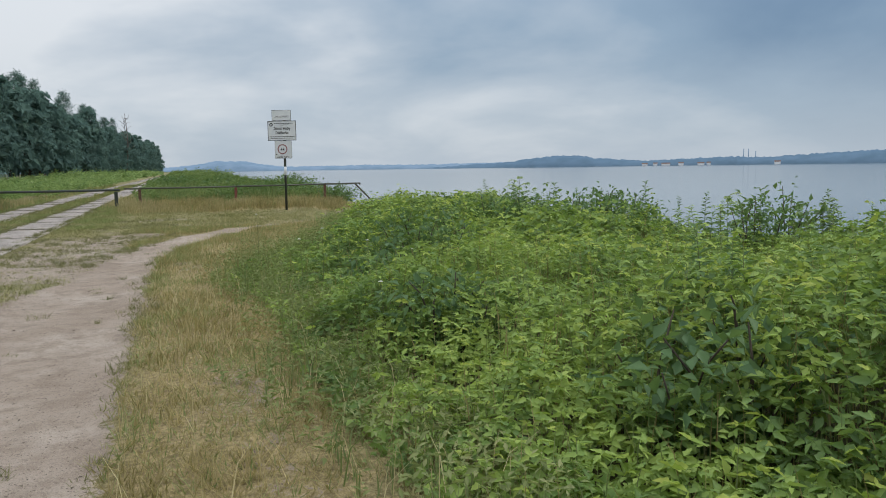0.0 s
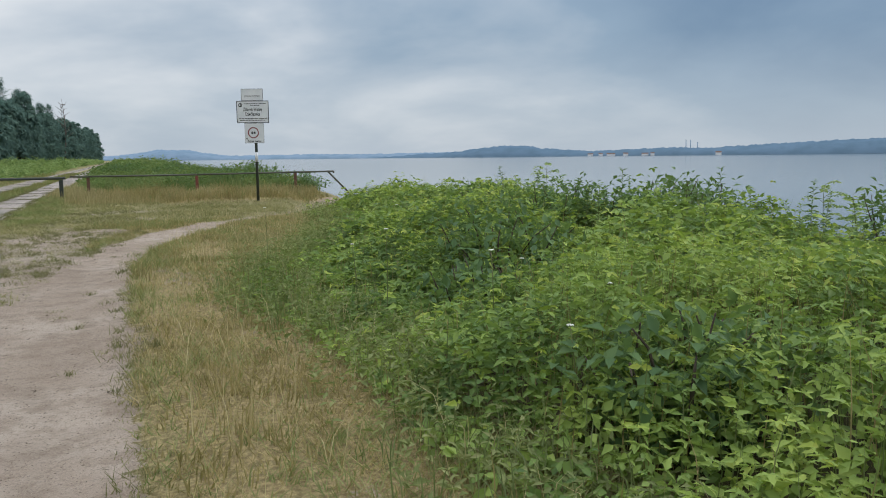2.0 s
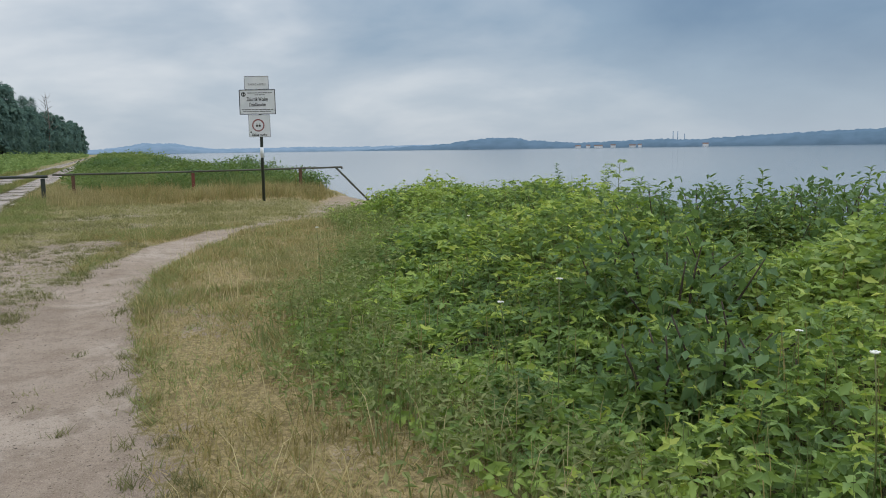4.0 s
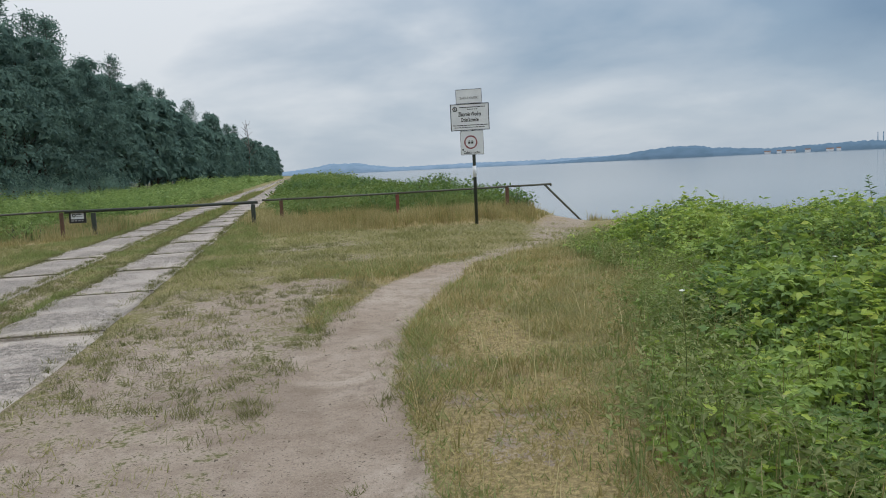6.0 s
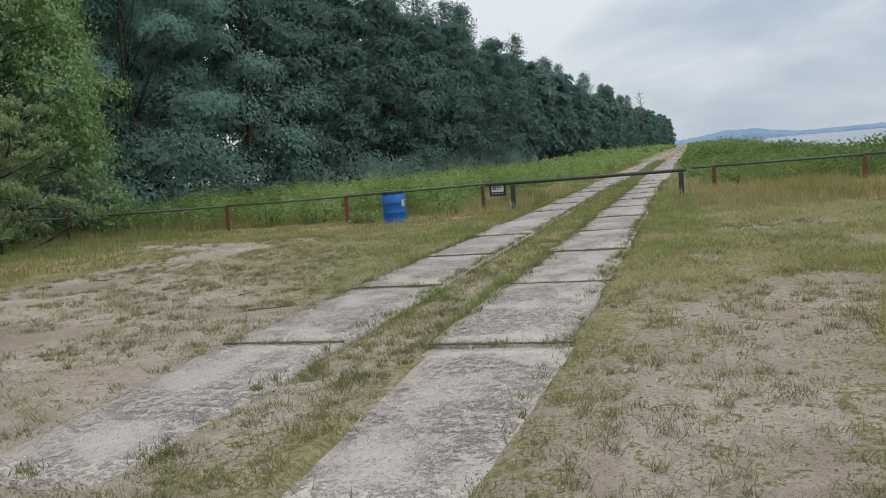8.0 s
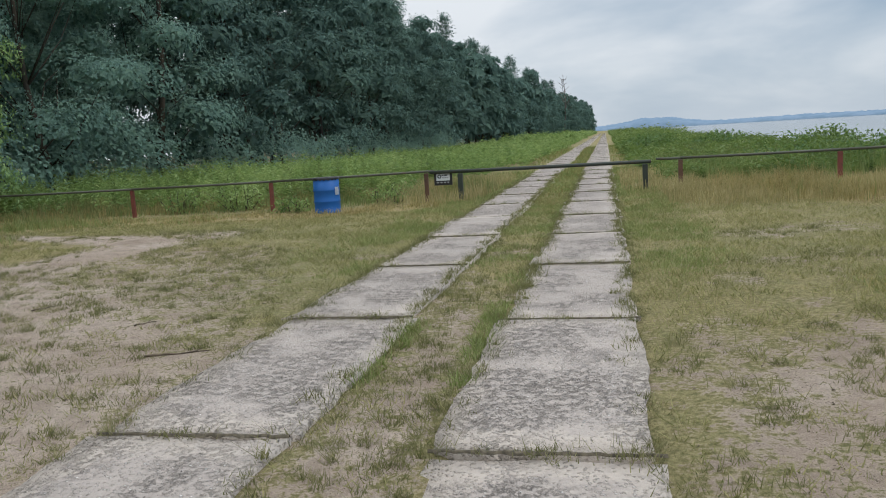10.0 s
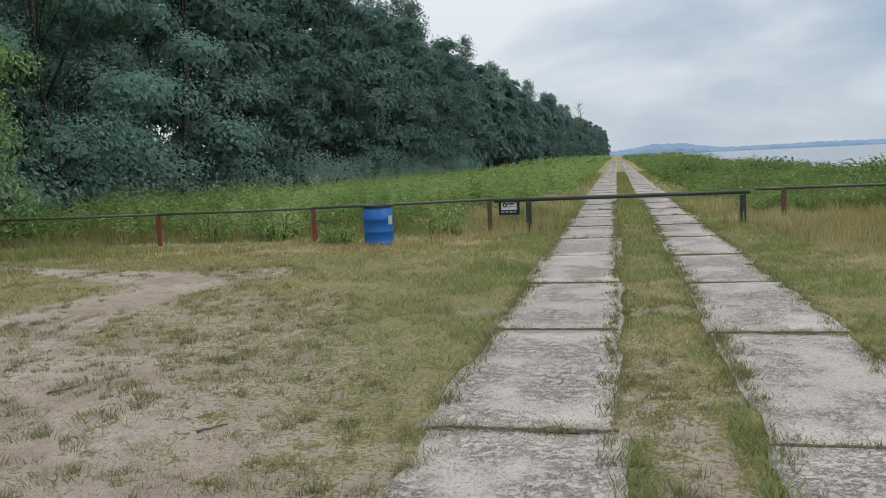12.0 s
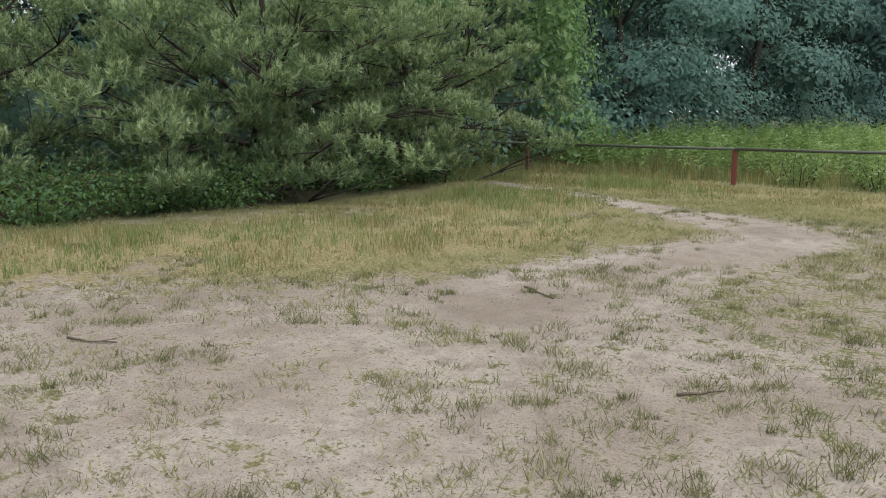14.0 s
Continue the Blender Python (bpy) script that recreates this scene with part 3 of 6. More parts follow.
def bramble_in(x, y):
    """Metres inside the thicket's edge."""
    x, y = np.asarray(x, float), np.asarray(y, float)
    e = np.interp(y, BRAMBLE_EDGE[:, 0], BRAMBLE_EDGE[:, 1]) + 0.5 * (vnoise(x, y, 0.9, 11) - 0.5)
    d = np.minimum(x - e, bank_x(y) + 0.7 - x)
    return np.minimum(d, 22.4 - y)


def ground_z(x, y):
    x, y = np.asarray(x, float), np.asarray(y, float)
    z = 0.05 * (vnoise(x, y, 0.22, 5) - 0.5) + 0.035 * (vnoise(x, y, 1.3, 6) - 0.5) * np.exp(-np.hypot(x, y - 18) / 60)
    z = z - 0.035 * (1 - sstep(near_line(x, y, SAND_TRACK), -0.3, 0.25))
    z = z + 0.03 * (vnoise(x, y, 2.6, 7) - 0.5) * np.exp(-np.hypot(x + 4, y - 16) / 25)
    on_road = (1 - sstep(np.abs(x - STRIP_X) - 1.5, 0.0, 0.35)) * sstep(y, 12.5, 13.5)
    z = z * (1 - on_road) - 0.012 * on_road
    z = z - 0.09 * (1 - sstep(np.minimum(np.abs(x + 4.99) - 0.06, np.abs(x + 3.1)) - 0.35, 0.0, 0.12)) * sstep(y, 13.6, 13.9)
    z = z + 0.12 * (1 - sstep(np.hypot((x - 3.4) / 2.4, (y - 28.6) / 2.6), 0.3, 1.0))
    z = z + sstep(y, 26, 32) * (1 - sstep(y, 34, 38)) * np.interp(x, (-30, -16, -9, -6, -2, 2.4, 7), (-0.12, -0.12, -0.09, 0.0, 0.08, 0.06, 0.04)) * (1 - on_road)
    z = z - 0.12 * (1 - sstep(near_line(x, y, BEACH_PATH), -0.2, 0.5)) * sstep(y, 22.5, 24)
    t = sstep(x - bank_x(y), 0.0, 4.6)
    return z * (1 - t) + t * (WATER - 0.12) - 1.8 * sstep(x - bank_x(y), 4.2, 16.0) + 0.0


def build_ground():
    xs = np.concatenate([[-4000, -1500, -600, -250, -120, -70, -45, -34, -28], np.arange(-24, -18, 0.4), np.arange(-18, 9.0, 0.15), np.arange(9.0, 16, 0.4), [18, 22, 30, 60, 150, 500, 1500, 4000]])
    ys = np.concatenate([[-3000, -800, -200, -60, -25, -12], np.arange(-7, 0, 0.5), np.arange(0, 34, 0.15), np.arange(34, 48, 0.5), np.arange(48, 100, 3.0), [110, 130, 160, 200, 260, 340, 450, 700, 1200, 2200, 4000]])
    X, Y = np.meshgrid(xs, ys)
    x, y = X.ravel(), Y.ravel()
    verts = np.stack([x, y, ground_z(x, y)], 1)
    nx, ny = len(xs), len(ys)
    i = (np.arange(ny - 1)[:, None] * nx + np.arange(nx - 1)[None, :]).ravel()
    me = np_mesh("ground", verts, np.stack([i, i + 1, i + nx + 1, i + nx], 1), True)
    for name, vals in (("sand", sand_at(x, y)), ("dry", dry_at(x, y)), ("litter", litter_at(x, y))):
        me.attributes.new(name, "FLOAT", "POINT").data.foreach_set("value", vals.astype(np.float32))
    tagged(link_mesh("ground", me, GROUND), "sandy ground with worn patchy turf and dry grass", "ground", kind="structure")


build_ground()


def build_water():
    bm = bmesh.new()
    bmesh.ops.create_grid(bm, x_segments=2, y_segments=2, size=0.5, matrix=Matrix.LocRotScale((2509, 500, WATER), None, (5000, 7000, 1)))
    tagged(part("water", bm, LAKE), "calm grey lake water under an overcast sky", "lake", kind="structure")


build_water()


def build_far_shore(name, material, line, label, seed, fringe):
    """A wooded ridge: (bearing, distance, height) along its crest."""
    a = np.array(line, float)
    bearing = np.linspace(a[0, 0], a[-1, 0], 420)
    dist, h = np.interp(bearing, a[:, 0], a[:, 1]), np.interp(bearing, a[:, 0], a[:, 2])
    r = np.random.default_rng(seed)
    h = h + fringe * (vnoise(bearing * 5, bearing * 0, 1.0, seed) - 0.5) + fringe * 0.7 * (r.random(420) - 0.5)
    b = np.radians(bearing)
    rows = []
    for back, k in ((0, 0.0), (6, 0.35), (40, 0.75), (120, 1.0), (400, 0.6), (500, 0.0)):
        rows.append(np.stack([np.sin(b) * (dist + back), np.cos(b) * (dist + back), WATER + 0.3 + np.maximum(h, 1.0) * k], 1))
    v = np.concatenate(rows)
    i = (np.arange(5)[:, None] * 420 + np.arange(419)[None, :]).ravel()
    me = np_mesh(name, v, np.stack([i, i + 420, i + 421, i + 1], 1), True)
    tagged(link_mesh(name, me, material), label, "far shore", kind="structure")


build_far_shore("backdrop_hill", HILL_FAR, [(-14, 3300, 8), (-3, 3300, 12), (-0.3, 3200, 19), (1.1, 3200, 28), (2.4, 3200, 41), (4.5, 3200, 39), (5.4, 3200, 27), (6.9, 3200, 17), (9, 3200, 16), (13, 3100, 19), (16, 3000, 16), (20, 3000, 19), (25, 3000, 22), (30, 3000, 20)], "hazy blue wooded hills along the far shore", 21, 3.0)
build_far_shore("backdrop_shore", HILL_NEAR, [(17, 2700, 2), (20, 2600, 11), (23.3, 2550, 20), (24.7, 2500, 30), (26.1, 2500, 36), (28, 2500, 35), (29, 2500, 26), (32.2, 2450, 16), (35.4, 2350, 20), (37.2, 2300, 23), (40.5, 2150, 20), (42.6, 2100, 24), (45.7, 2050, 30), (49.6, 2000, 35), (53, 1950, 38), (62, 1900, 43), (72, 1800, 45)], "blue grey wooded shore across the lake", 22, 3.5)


def far_house(bearing, dist, w, h, seed):
    b = radians(bearing)
    t = tagged(empty("house", math.sin(b) * dist, math.cos(b) * dist, WATER + 0.5, -bearing), "small pale house on the far shore", "house", group="houses on the far shore")
    part("wall", box_bm(-w / 2, -4, 0, w / 2, 4, h, 0.0), WHITE, t)
    bm = bmesh.new()
    v = [bm.verts.new(c) for c in ((-w / 2 - 0.4, -4.4, h), (w / 2 + 0.4, -4.4, h), (w / 2 + 0.4, 4.4, h), (-w / 2 - 0.4, 4.4, h), (-w / 2 - 0.4, 0, h + 3), (w / 2 + 0.4, 0, h + 3))]
    for q in ((0, 1, 5, 4), (2, 3, 4, 5), (0, 4, 3), (1, 2, 5), (0, 3, 2, 1)):
        bm.faces.new([v[k] for k in q])
    part("roof", bm, BROWN_PAINT, t)


for k, (b, d, w, h) in enumerate(((32.3, 2430, 16, 5), (33.0, 2410, 12, 6), (33.7, 2385, 24, 5), (34.7, 2350, 14, 6), (36.0, 2320, 18, 5), (36.5, 2300, 10, 6), (40.8, 2130, 14, 6))):
    far_house(b, d, w, h, k)


def far_stack(bearing, dist, height):
    b = radians(bearing)
    t = tagged(empty("chimney_stack", math.sin(b) * dist, math.cos(b) * dist, WATER), "thin pale chimney stack far beyond the shore", "chimney", group="far chimneys")
    # HILL_FAR gives the stack the same painted haze and glow
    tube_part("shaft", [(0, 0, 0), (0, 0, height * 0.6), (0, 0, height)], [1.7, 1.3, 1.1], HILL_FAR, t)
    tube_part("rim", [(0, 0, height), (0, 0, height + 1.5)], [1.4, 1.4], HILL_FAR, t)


for b, h in ((38.7, 46), (39.0, 46), (39.45, 38)):
    far_stack(b, 2600, h)


# ---- concrete slab track ----
def slab_mesh(seed, length, width):
    """A cast road slab with worn, chipped edges."""
    r = np.random.default_rng(seed)
    nx, ny = 5, 15
    xs, ys = np.linspace(0, width, nx), np.linspace(0, length, ny)
    X, Y = np.meshgrid(xs, ys)
    X, Y = X.ravel(), Y.ravel()
    edge = (np.isclose(X, 0) | np.isclose(X, width) | np.isclose(Y, 0) | np.isclose(Y, length))
    X = X + np.where(np.isclose(X, 0), 0.10 * vnoise(Y, Y * 0 + seed, 1.6, seed) - 0.05 + r.uniform(-0.01, 0.03, X.size), 0) - np.where(np.isclose(X, width), 0.10 * vnoise(Y, Y * 0 + seed + 40, 1.6, seed) - 0.05 + r.uniform(-0.01, 0.03, X.size), 0)
    Y = Y + np.where(np.isclose(Y, 0), r.uniform(0, 0.03, Y.size), 0) - np.where(np.isclose(Y, length), r.uniform(0, 0.03, Y.size), 0)
    top = np.stack([X, Y, 0.03 - 0.012 * edge * r.random(X.size) + r.uniform(-0.003, 0.003, X.size)], 1)
    rim = [j for j in range(nx)] + [i * nx + nx - 1 for i in range(1, ny)] + [(ny - 1) * nx + j for j in range(nx - 2, -1, -1)] + [i * nx for i in range(ny - 2, 0, -1)]
    low = top[rim].copy()
    low[:, 2] = -0.12
    n = len(top)
    f = [(i * nx + j, i * nx + j + 1, (i + 1) * nx + j + 1, (i + 1) * nx + j) for i in range(ny - 1) for j in range(nx - 1)]
    m = len(rim)
    f += [(rim[k], n + k, n + (k + 1) % m, rim[(k + 1) % m]) for k in range(m)]
    me = np_mesh("concrete_slab", np.concatenate([top, low]), f)
    rim_dist = np.minimum(np.minimum(top[:, 0], width - top[:, 0]) * 2.5, np.minimum(top[:, 1], length - top[:, 1]))
    me.attributes.new("drift", "FLOAT", "POINT").data.foreach_set("value", np.concatenate([1 - sstep(rim_dist, 0.0, 0.5), np.ones(len(low))]).astype(np.float32))
    return me


def build_joint_mesh(seed):
    """Soil and dead grass that fills the gap between two slabs."""
    r = np.random.default_rng(seed)
    n = 26
    xs = np.linspace(-0.56, 0.56, n)
    half = 0.003 + 0.045 * r.random(n) ** 1.6 * vnoise(xs * 3, xs * 0 + seed, 1.0, seed)
    off = r.normal(0, 0.008, n)
    rows = []
    for q, z in ((-1.0, 0.012), (-0.5, 0.027), (0.5, 0.027), (1.0, 0.012)):
        rows.append(np.stack([xs, off + half * q, z + r.uniform(-0.003, 0.003, n)], 1))
    i = (np.arange(3)[:, None] * n + np.arange(n - 1)[None, :]).ravel()
    return np_mesh("joint_fill", np.concatenate(rows), np.stack([i, i + 1, i + n + 1, i + n], 1))


def build_road():
    road = tagged(new("road"), "twin track of old concrete road slabs", "track", kind="structure")
    joints = [build_joint_mesh(77 + q) for q in range(4)]
    for me in joints:
        me.materials.append(SOIL)
    r = random.Random(5)
    for row, (cx, width, first) in enumerate(SLAB_ROWS):
        meshes = [slab_mesh(40 + 10 * row + k, SLAB_PITCH - 0.022, width) for k in range(6)]
        for me in meshes:
            me.materials.append(SLAB)
        for k in range(140):
            if k:
                jo = new("joint_fill", joints[k % 4])
                jo.parent = road
                jo.matrix_local = pose(cx, first + SLAB_PITCH * k - 0.012, 0.0, 0, 0, r.choice((0, 180)) + r.uniform(-0.6, 0.6))
            ob = new("concrete_slab", meshes[(k * 5 + row) % 6])
            ob.parent = road
            ob.matrix_local = pose(cx - width / 2 + r.uniform(-0.04, 0.04), first + SLAB_PITCH * k, r.uniform(-0.016, -0.004) - 0.07 * (k == 0), 1.25 * (k == 0) + r.uniform(-0.12, 0.12), r.uniform(-0.3, 0.3), r.uniform(-0.5, 0.5))


# ---- fence, gate, signs, drum ----
FENCE_Y = 32.34


def post_part(parent, x, z1, material, w=0.10, d=0.07, label="", y=0.0):
    bm = box_bm(x - w / 2, y - d / 2, -0.25, x + w / 2, y + d / 2, z1, 0.008)
    return part("post", bm, material, parent, label)


def build_fence(name, posts, rail, label):
    f = tagged(empty(name, 0, FENCE_Y), label, "fence")
    for x, z, mat in posts:
        post_part(f, x, z, mat, y=0.02)
    for a, b in zip(rail, rail[1:]):
        tube_part("rail", [a, tuple((p + q) / 2 + (0, 0, -0.006)[k] for k, (p, q) in enumerate(zip(a, b))), b], [0.032] * 3, RAIL_PAINT, f)
    return f


build_fence("fence", [(-29.5, 0.66, BROWN_PAINT), (-25.4, 0.65, BROWN_PAINT), (-21.35, 0.64, BROWN_PAINT), (-15.32, 0.64, RUST_RED), (-11.31, 0.66, RUST_RED), (-7.17, 0.70, BROWN_PAINT)],
            [(-29.7, 0, 0.69), (-21.35, 0, 0.67), (-15.3, 0, 0.67), (-11.3, 0, 0.69), (-6.98, 0, 0.745)], "low red and brown post fence with thin steel rail")
lake_fence = build_fence("fence", [(-1.07, 0.72, BROWN_PAINT), (2.39, 0.72, RUST_RED), (5.83, 0.76, BROWN_PAINT)],
                         [(-1.62, 0, 0.76), (-1.07, 0, 0.755), (2.39, 0, 0.76), (5.83, 0, 0.79), (7.25, 0, 0.80)], "low brown post fence ending in a handrail to the water")
tube_part("handrail", [(7.04, 0, 0.79), (7.52, 0, 0.30), (8.0, 0, -0.19), (8.6, 0, -0.80)], [0.034] * 4, RAIL_PAINT, lake_fence)
tube_part("rail_hook", [(7.24, 0, 0.80), (7.26, 0, 0.74)], [0.034, 0.03], RAIL_PAINT, lake_fence)


def build_gate():
    g = tagged(empty("barrier_gate", -4.1, FENCE_Y - 0.09), "dark green steel barrier closed across the slab track", "barrier")
    post_part(g, -2.19, 0.66, GREEN_PAINT, 0.12, 0.10, "dark green steel post")
    post_part(g, 2.22, 0.66, GREEN_PAINT, 0.12, 0.10, "dark green steel post")
    tube_part("beam", [(-2.95, 0, 0.715), (0, 0, 0.71), (2.36, 0, 0.715)], [0.045] * 3, GREEN_PAINT, g)
    return g


build_gate()


def bars(parent, cx, z, width, height, gap, seed, material, y):
    """Unreadable lines of print: words as plain bars."""
    r = random.Random(seed)
    x = cx - width / 2
    bm = bmesh.new()
    while x < cx + width / 2 - 0.02:
        w = min(r.uniform(0.03, 0.09), cx + width / 2 - x)
        bmesh.ops.create_cube(bm, size=1.0, matrix=Matrix.LocRotScale((x + w / 2, y, z), None, (w, 0.002, height)))
        x += w + gap
    part("print_line", bm, material, parent)


def lettering(text, size, x, z, y, material, parent, squeeze=1.0):
    cu = bpy.data.curves.new("lettering", "FONT")
    cu.body, cu.size, cu.align_x, cu.align_y, cu.extrude, cu.offset = text, size, "CENTER", "CENTER", 0.0012, size * 0.018
    tmp = new("lettering", cu)
    me = bpy.data.meshes.new_from_object(tmp.evaluated_get(bpy.context.evaluated_depsgraph_get()))
    bpy.data.objects.remove(tmp)
    me.materials.clear()
    ob = tagged(link_mesh("lettering", me, material, parent), kind="stuff")
    ob.matrix_local = Matrix.Translation((x, y, z)) @ pose(0, 0, 0, 90, 0, 0) @ Matrix.Diagonal((squeeze, 1, 1, 1))
    return ob


def ring_bm(x, y, z, r0, r1, depth=0.003, n=40):
    bm = bmesh.new()
    loops = []
    for r, dy in ((r0, 0), (r1, 0), (r1, depth), (r0, depth)):
        loops.append([bm.verts.new((x + r * math.cos(2 * math.pi * k / n), y + dy, z + r * math.sin(2 * math.pi * k / n))) for k in range(n)])
    for a in range(4):
        b = (a + 1) % 4
        for k in range(n):
            q = (k + 1) % n
            bm.faces.new((loops[a][k], loops[a][q], loops[b][q], loops[b][k]))
    return bm


def panel(parent, x0, x1, z0, z1, border, label):
    p = part("panel", box_bm(x0, -0.072, z0, x1, -0.068, z1, 0.0008), WHITE, parent, label)
    if border:
        b = border
        for name, q in (("border", (x0, x1, z1 - b, z1)), ("border", (x0, x1, z0, z0 + b)), ("border", (x0, x0 + b, z0 + b, z1 - b)), ("border", (x1 - b, x1, z0 + b, z1 - b))):
            part(name, box_bm(q[0], -0.0765, q[2], q[1], -0.0725, q[3], 0.0), INK, p)
    return p


def build_sign():
    s = tagged(empty("sign_post", 3.65, 27.13, 0.0, -23.5), "three white notice boards on a dark steel pole in dry grass", "sign")
    tube_part("pole", [(0, 0, -0.3), (0, 0, 1.6), (0, 0, 3.22)], [0.04] * 3, GREEN_PAINT, s, "dark steel pole", 14)
    tube_part("pole_band", [(0, 0, 1.20), (0, 0, 1.47)], [0.0425, 0.0425], WHITE, s, "white band on the pole", 14)
    for z in (1.95, 2.6, 3.1):
        part("clamp", box_bm(-0.06, -0.066, z - 0.02, 0.06, 0.05, z + 0.02, 0.004), GREEN_PAINT, s, "steel clamp")
    y = -0.0745
    top = panel(s, -0.37, 0.26, 2.955, 3.29, 0.008, "thin white board")
    lettering("ZAKAZ KĄPIELI", 0.072, -0.05, 3.08, y, GREY_INK, top, 0.92)
    main = panel(s, -0.52, 0.42, 2.315, 2.95, 0.018, "white board with black border and lettering")
    lettering("Zbiornik Wodny", 0.135, -0.05, 2.70, y, INK, main, 0.60)
    lettering("Dziećkowice", 0.135, -0.05, 2.565, y, INK, main, 0.60)
    bars(main, 0.03, 2.865, 0.66, 0.018, 0.012, 3, INK, y)
    bars(main, 0.02, 2.815, 0.26, 0.016, 0.012, 4, INK, y)
    bars(main, -0.05, 2.44, 0.82, 0.017, 0.012, 5, INK, y)
    bars(main, -0.06, 2.39, 0.74, 0.015, 0.012, 6, INK, y)
    part("emblem", ring_bm(-0.405, y, 2.83, 0.036, 0.058), INK, main, "round dark emblem")
    part("emblem", box_bm(-0.415, y - 0.001, 2.80, -0.39, y + 0.002, 2.865, 0), INK, main)
    low = panel(s, -0.30, 0.26, 1.735, 2.305, 0.006, "square white board with a red ring")
    part("ring", ring_bm(-0.05, y, 2.035, 0.128, 0.162), RED_INK, low, "faded red ring")
    for x in (-0.085, -0.015):
        part("pictogram", box_bm(x - 0.027, y - 0.001, 2.0, x + 0.027, y + 0.002, 2.05, 0.0), INK, low)
        part("pictogram", box_bm(x - 0.018, y - 0.001, 2.06, x + 0.018, y + 0.002, 2.08, 0.0), GREY_INK, low)
    lettering("Zakaz ruchu", 0.085, -0.03, 1.79, y, INK, low, 0.95)
    part("stain", ring_bm(-0.245, y, 1.86, 0.0, 0.02), INK, low, "dark patch")
    return s


build_sign()


def build_drum():
    d = tagged(empty("oil_drum", -9.46, 31.40, -0.10, -6), "blue steel drum used as a bin by the fence", "drum")
    R = 0.315
    prof = [(0.0, R), (0.015, R + 0.008), (0.035, R + 0.006), (0.045, R - 0.002)]
    for c in (0.29, 0.56):
        prof += [(c - 0.03, R - 0.003), (c - 0.012, R + 0.007), (c + 0.012, R + 0.007), (c + 0.03, R - 0.003)]
    prof += [(0.82, R - 0.003)]
    v, f = tube_arrays([(0, 0, z) for z, _ in prof], [r for _, r in prof], 40)
    link_mesh("body", np_mesh("body", v, f, True), DRUM_BLUE, d)
    bm = bmesh.new()
    n = 40
    loops = []
    for r, z in ((R + 0.009, 0.81), (R + 0.012, 0.855), (R + 0.002, 0.87), (R - 0.02, 0.86), (R - 0.03, 0.55)):
        loops.append([bm.verts.new(((r + 0.004 * math.sin(5 * k)) * math.cos(2 * math.pi * k / n), (r + 0.004 * math.sin(5 * k)) * math.sin(2 * math.pi * k / n), z + 0.016 * math.sin(3.1 * k) * (z < 0.84))) for k in range(n)])
    for a, b in zip(loops, loops[1:]):
        for k in range(n):
            q = (k + 1) % n
            bm.faces.new((a[k], a[q], b[q], b[k]))
    part("bin_liner", bm, BLACK, d, "black bin liner folded over the rim", True)
    # paper label curved round the wall
    bm = bmesh.new()
    rows = [[bm.verts.new(((R + 0.010) * math.cos(a), (R + 0.010) * math.sin(a), z)) for a in np.linspace(radians(-26), radians(-2), 6)] for z in (0.44, 0.63)]
    for k in range(5):
        bm.faces.new((rows[0][k], rows[0][k + 1], rows[1][k + 1], rows[1][k]))
    bmesh.ops.solidify(bm, geom=bm.faces[:], thickness=0.002)
    part("label_sheet", bm, WHITE, d, "white paper label")
    return d


build_drum()


def build_notice():
    n = tagged(empty("notice_plate", -6.73, FENCE_Y - 0.03, 0.045), "black plate with a white notice below the rail", "notice")
    part("plate", box_bm(-0.23, -0.018, 0.34, 0.23, 0.012, 0.69, 0.02), BLACK, n, "black plastic plate")
    face = part("notice_sheet", box_bm(-0.17, -0.026, 0.455, 0.17, -0.020, 0.645, 0.002), WHITE, n, "white notice sheet")
    part("emblem", ring_bm(-0.09, -0.031, 0.56, 0.025, 0.05), INK, face)
    bars(face, 0.05, 0.585, 0.16, 0.03, 0.012, 8, INK, -0.028)
    bars(face, 0.05, 0.525, 0.16, 0.02, 0.012, 9, GREY_INK, -0.028)
    bars(n, 0.0, 0.41, 0.34, 0.035, 0.03, 10, GREY_INK, -0.0205)
    for x in (-0.2, 0.2):
        tube_part("wire", [(x, 0, 0.68), (x, 0.02, 0.76)], [0.005, 0.005], BLACK, n, sides=6)
    return n


build_notice()


# ---- trees ----
def limb_points(r, a, b, bend, n=5):
    a, b = np.asarray(a, float), np.asarray(b, float)
    t = np.linspace(0, 1, n)[:, None]
    p = a + (b - a) * t
    off = r.normal(0, bend, 3)
    return p + off * np.sin(t * math.pi)


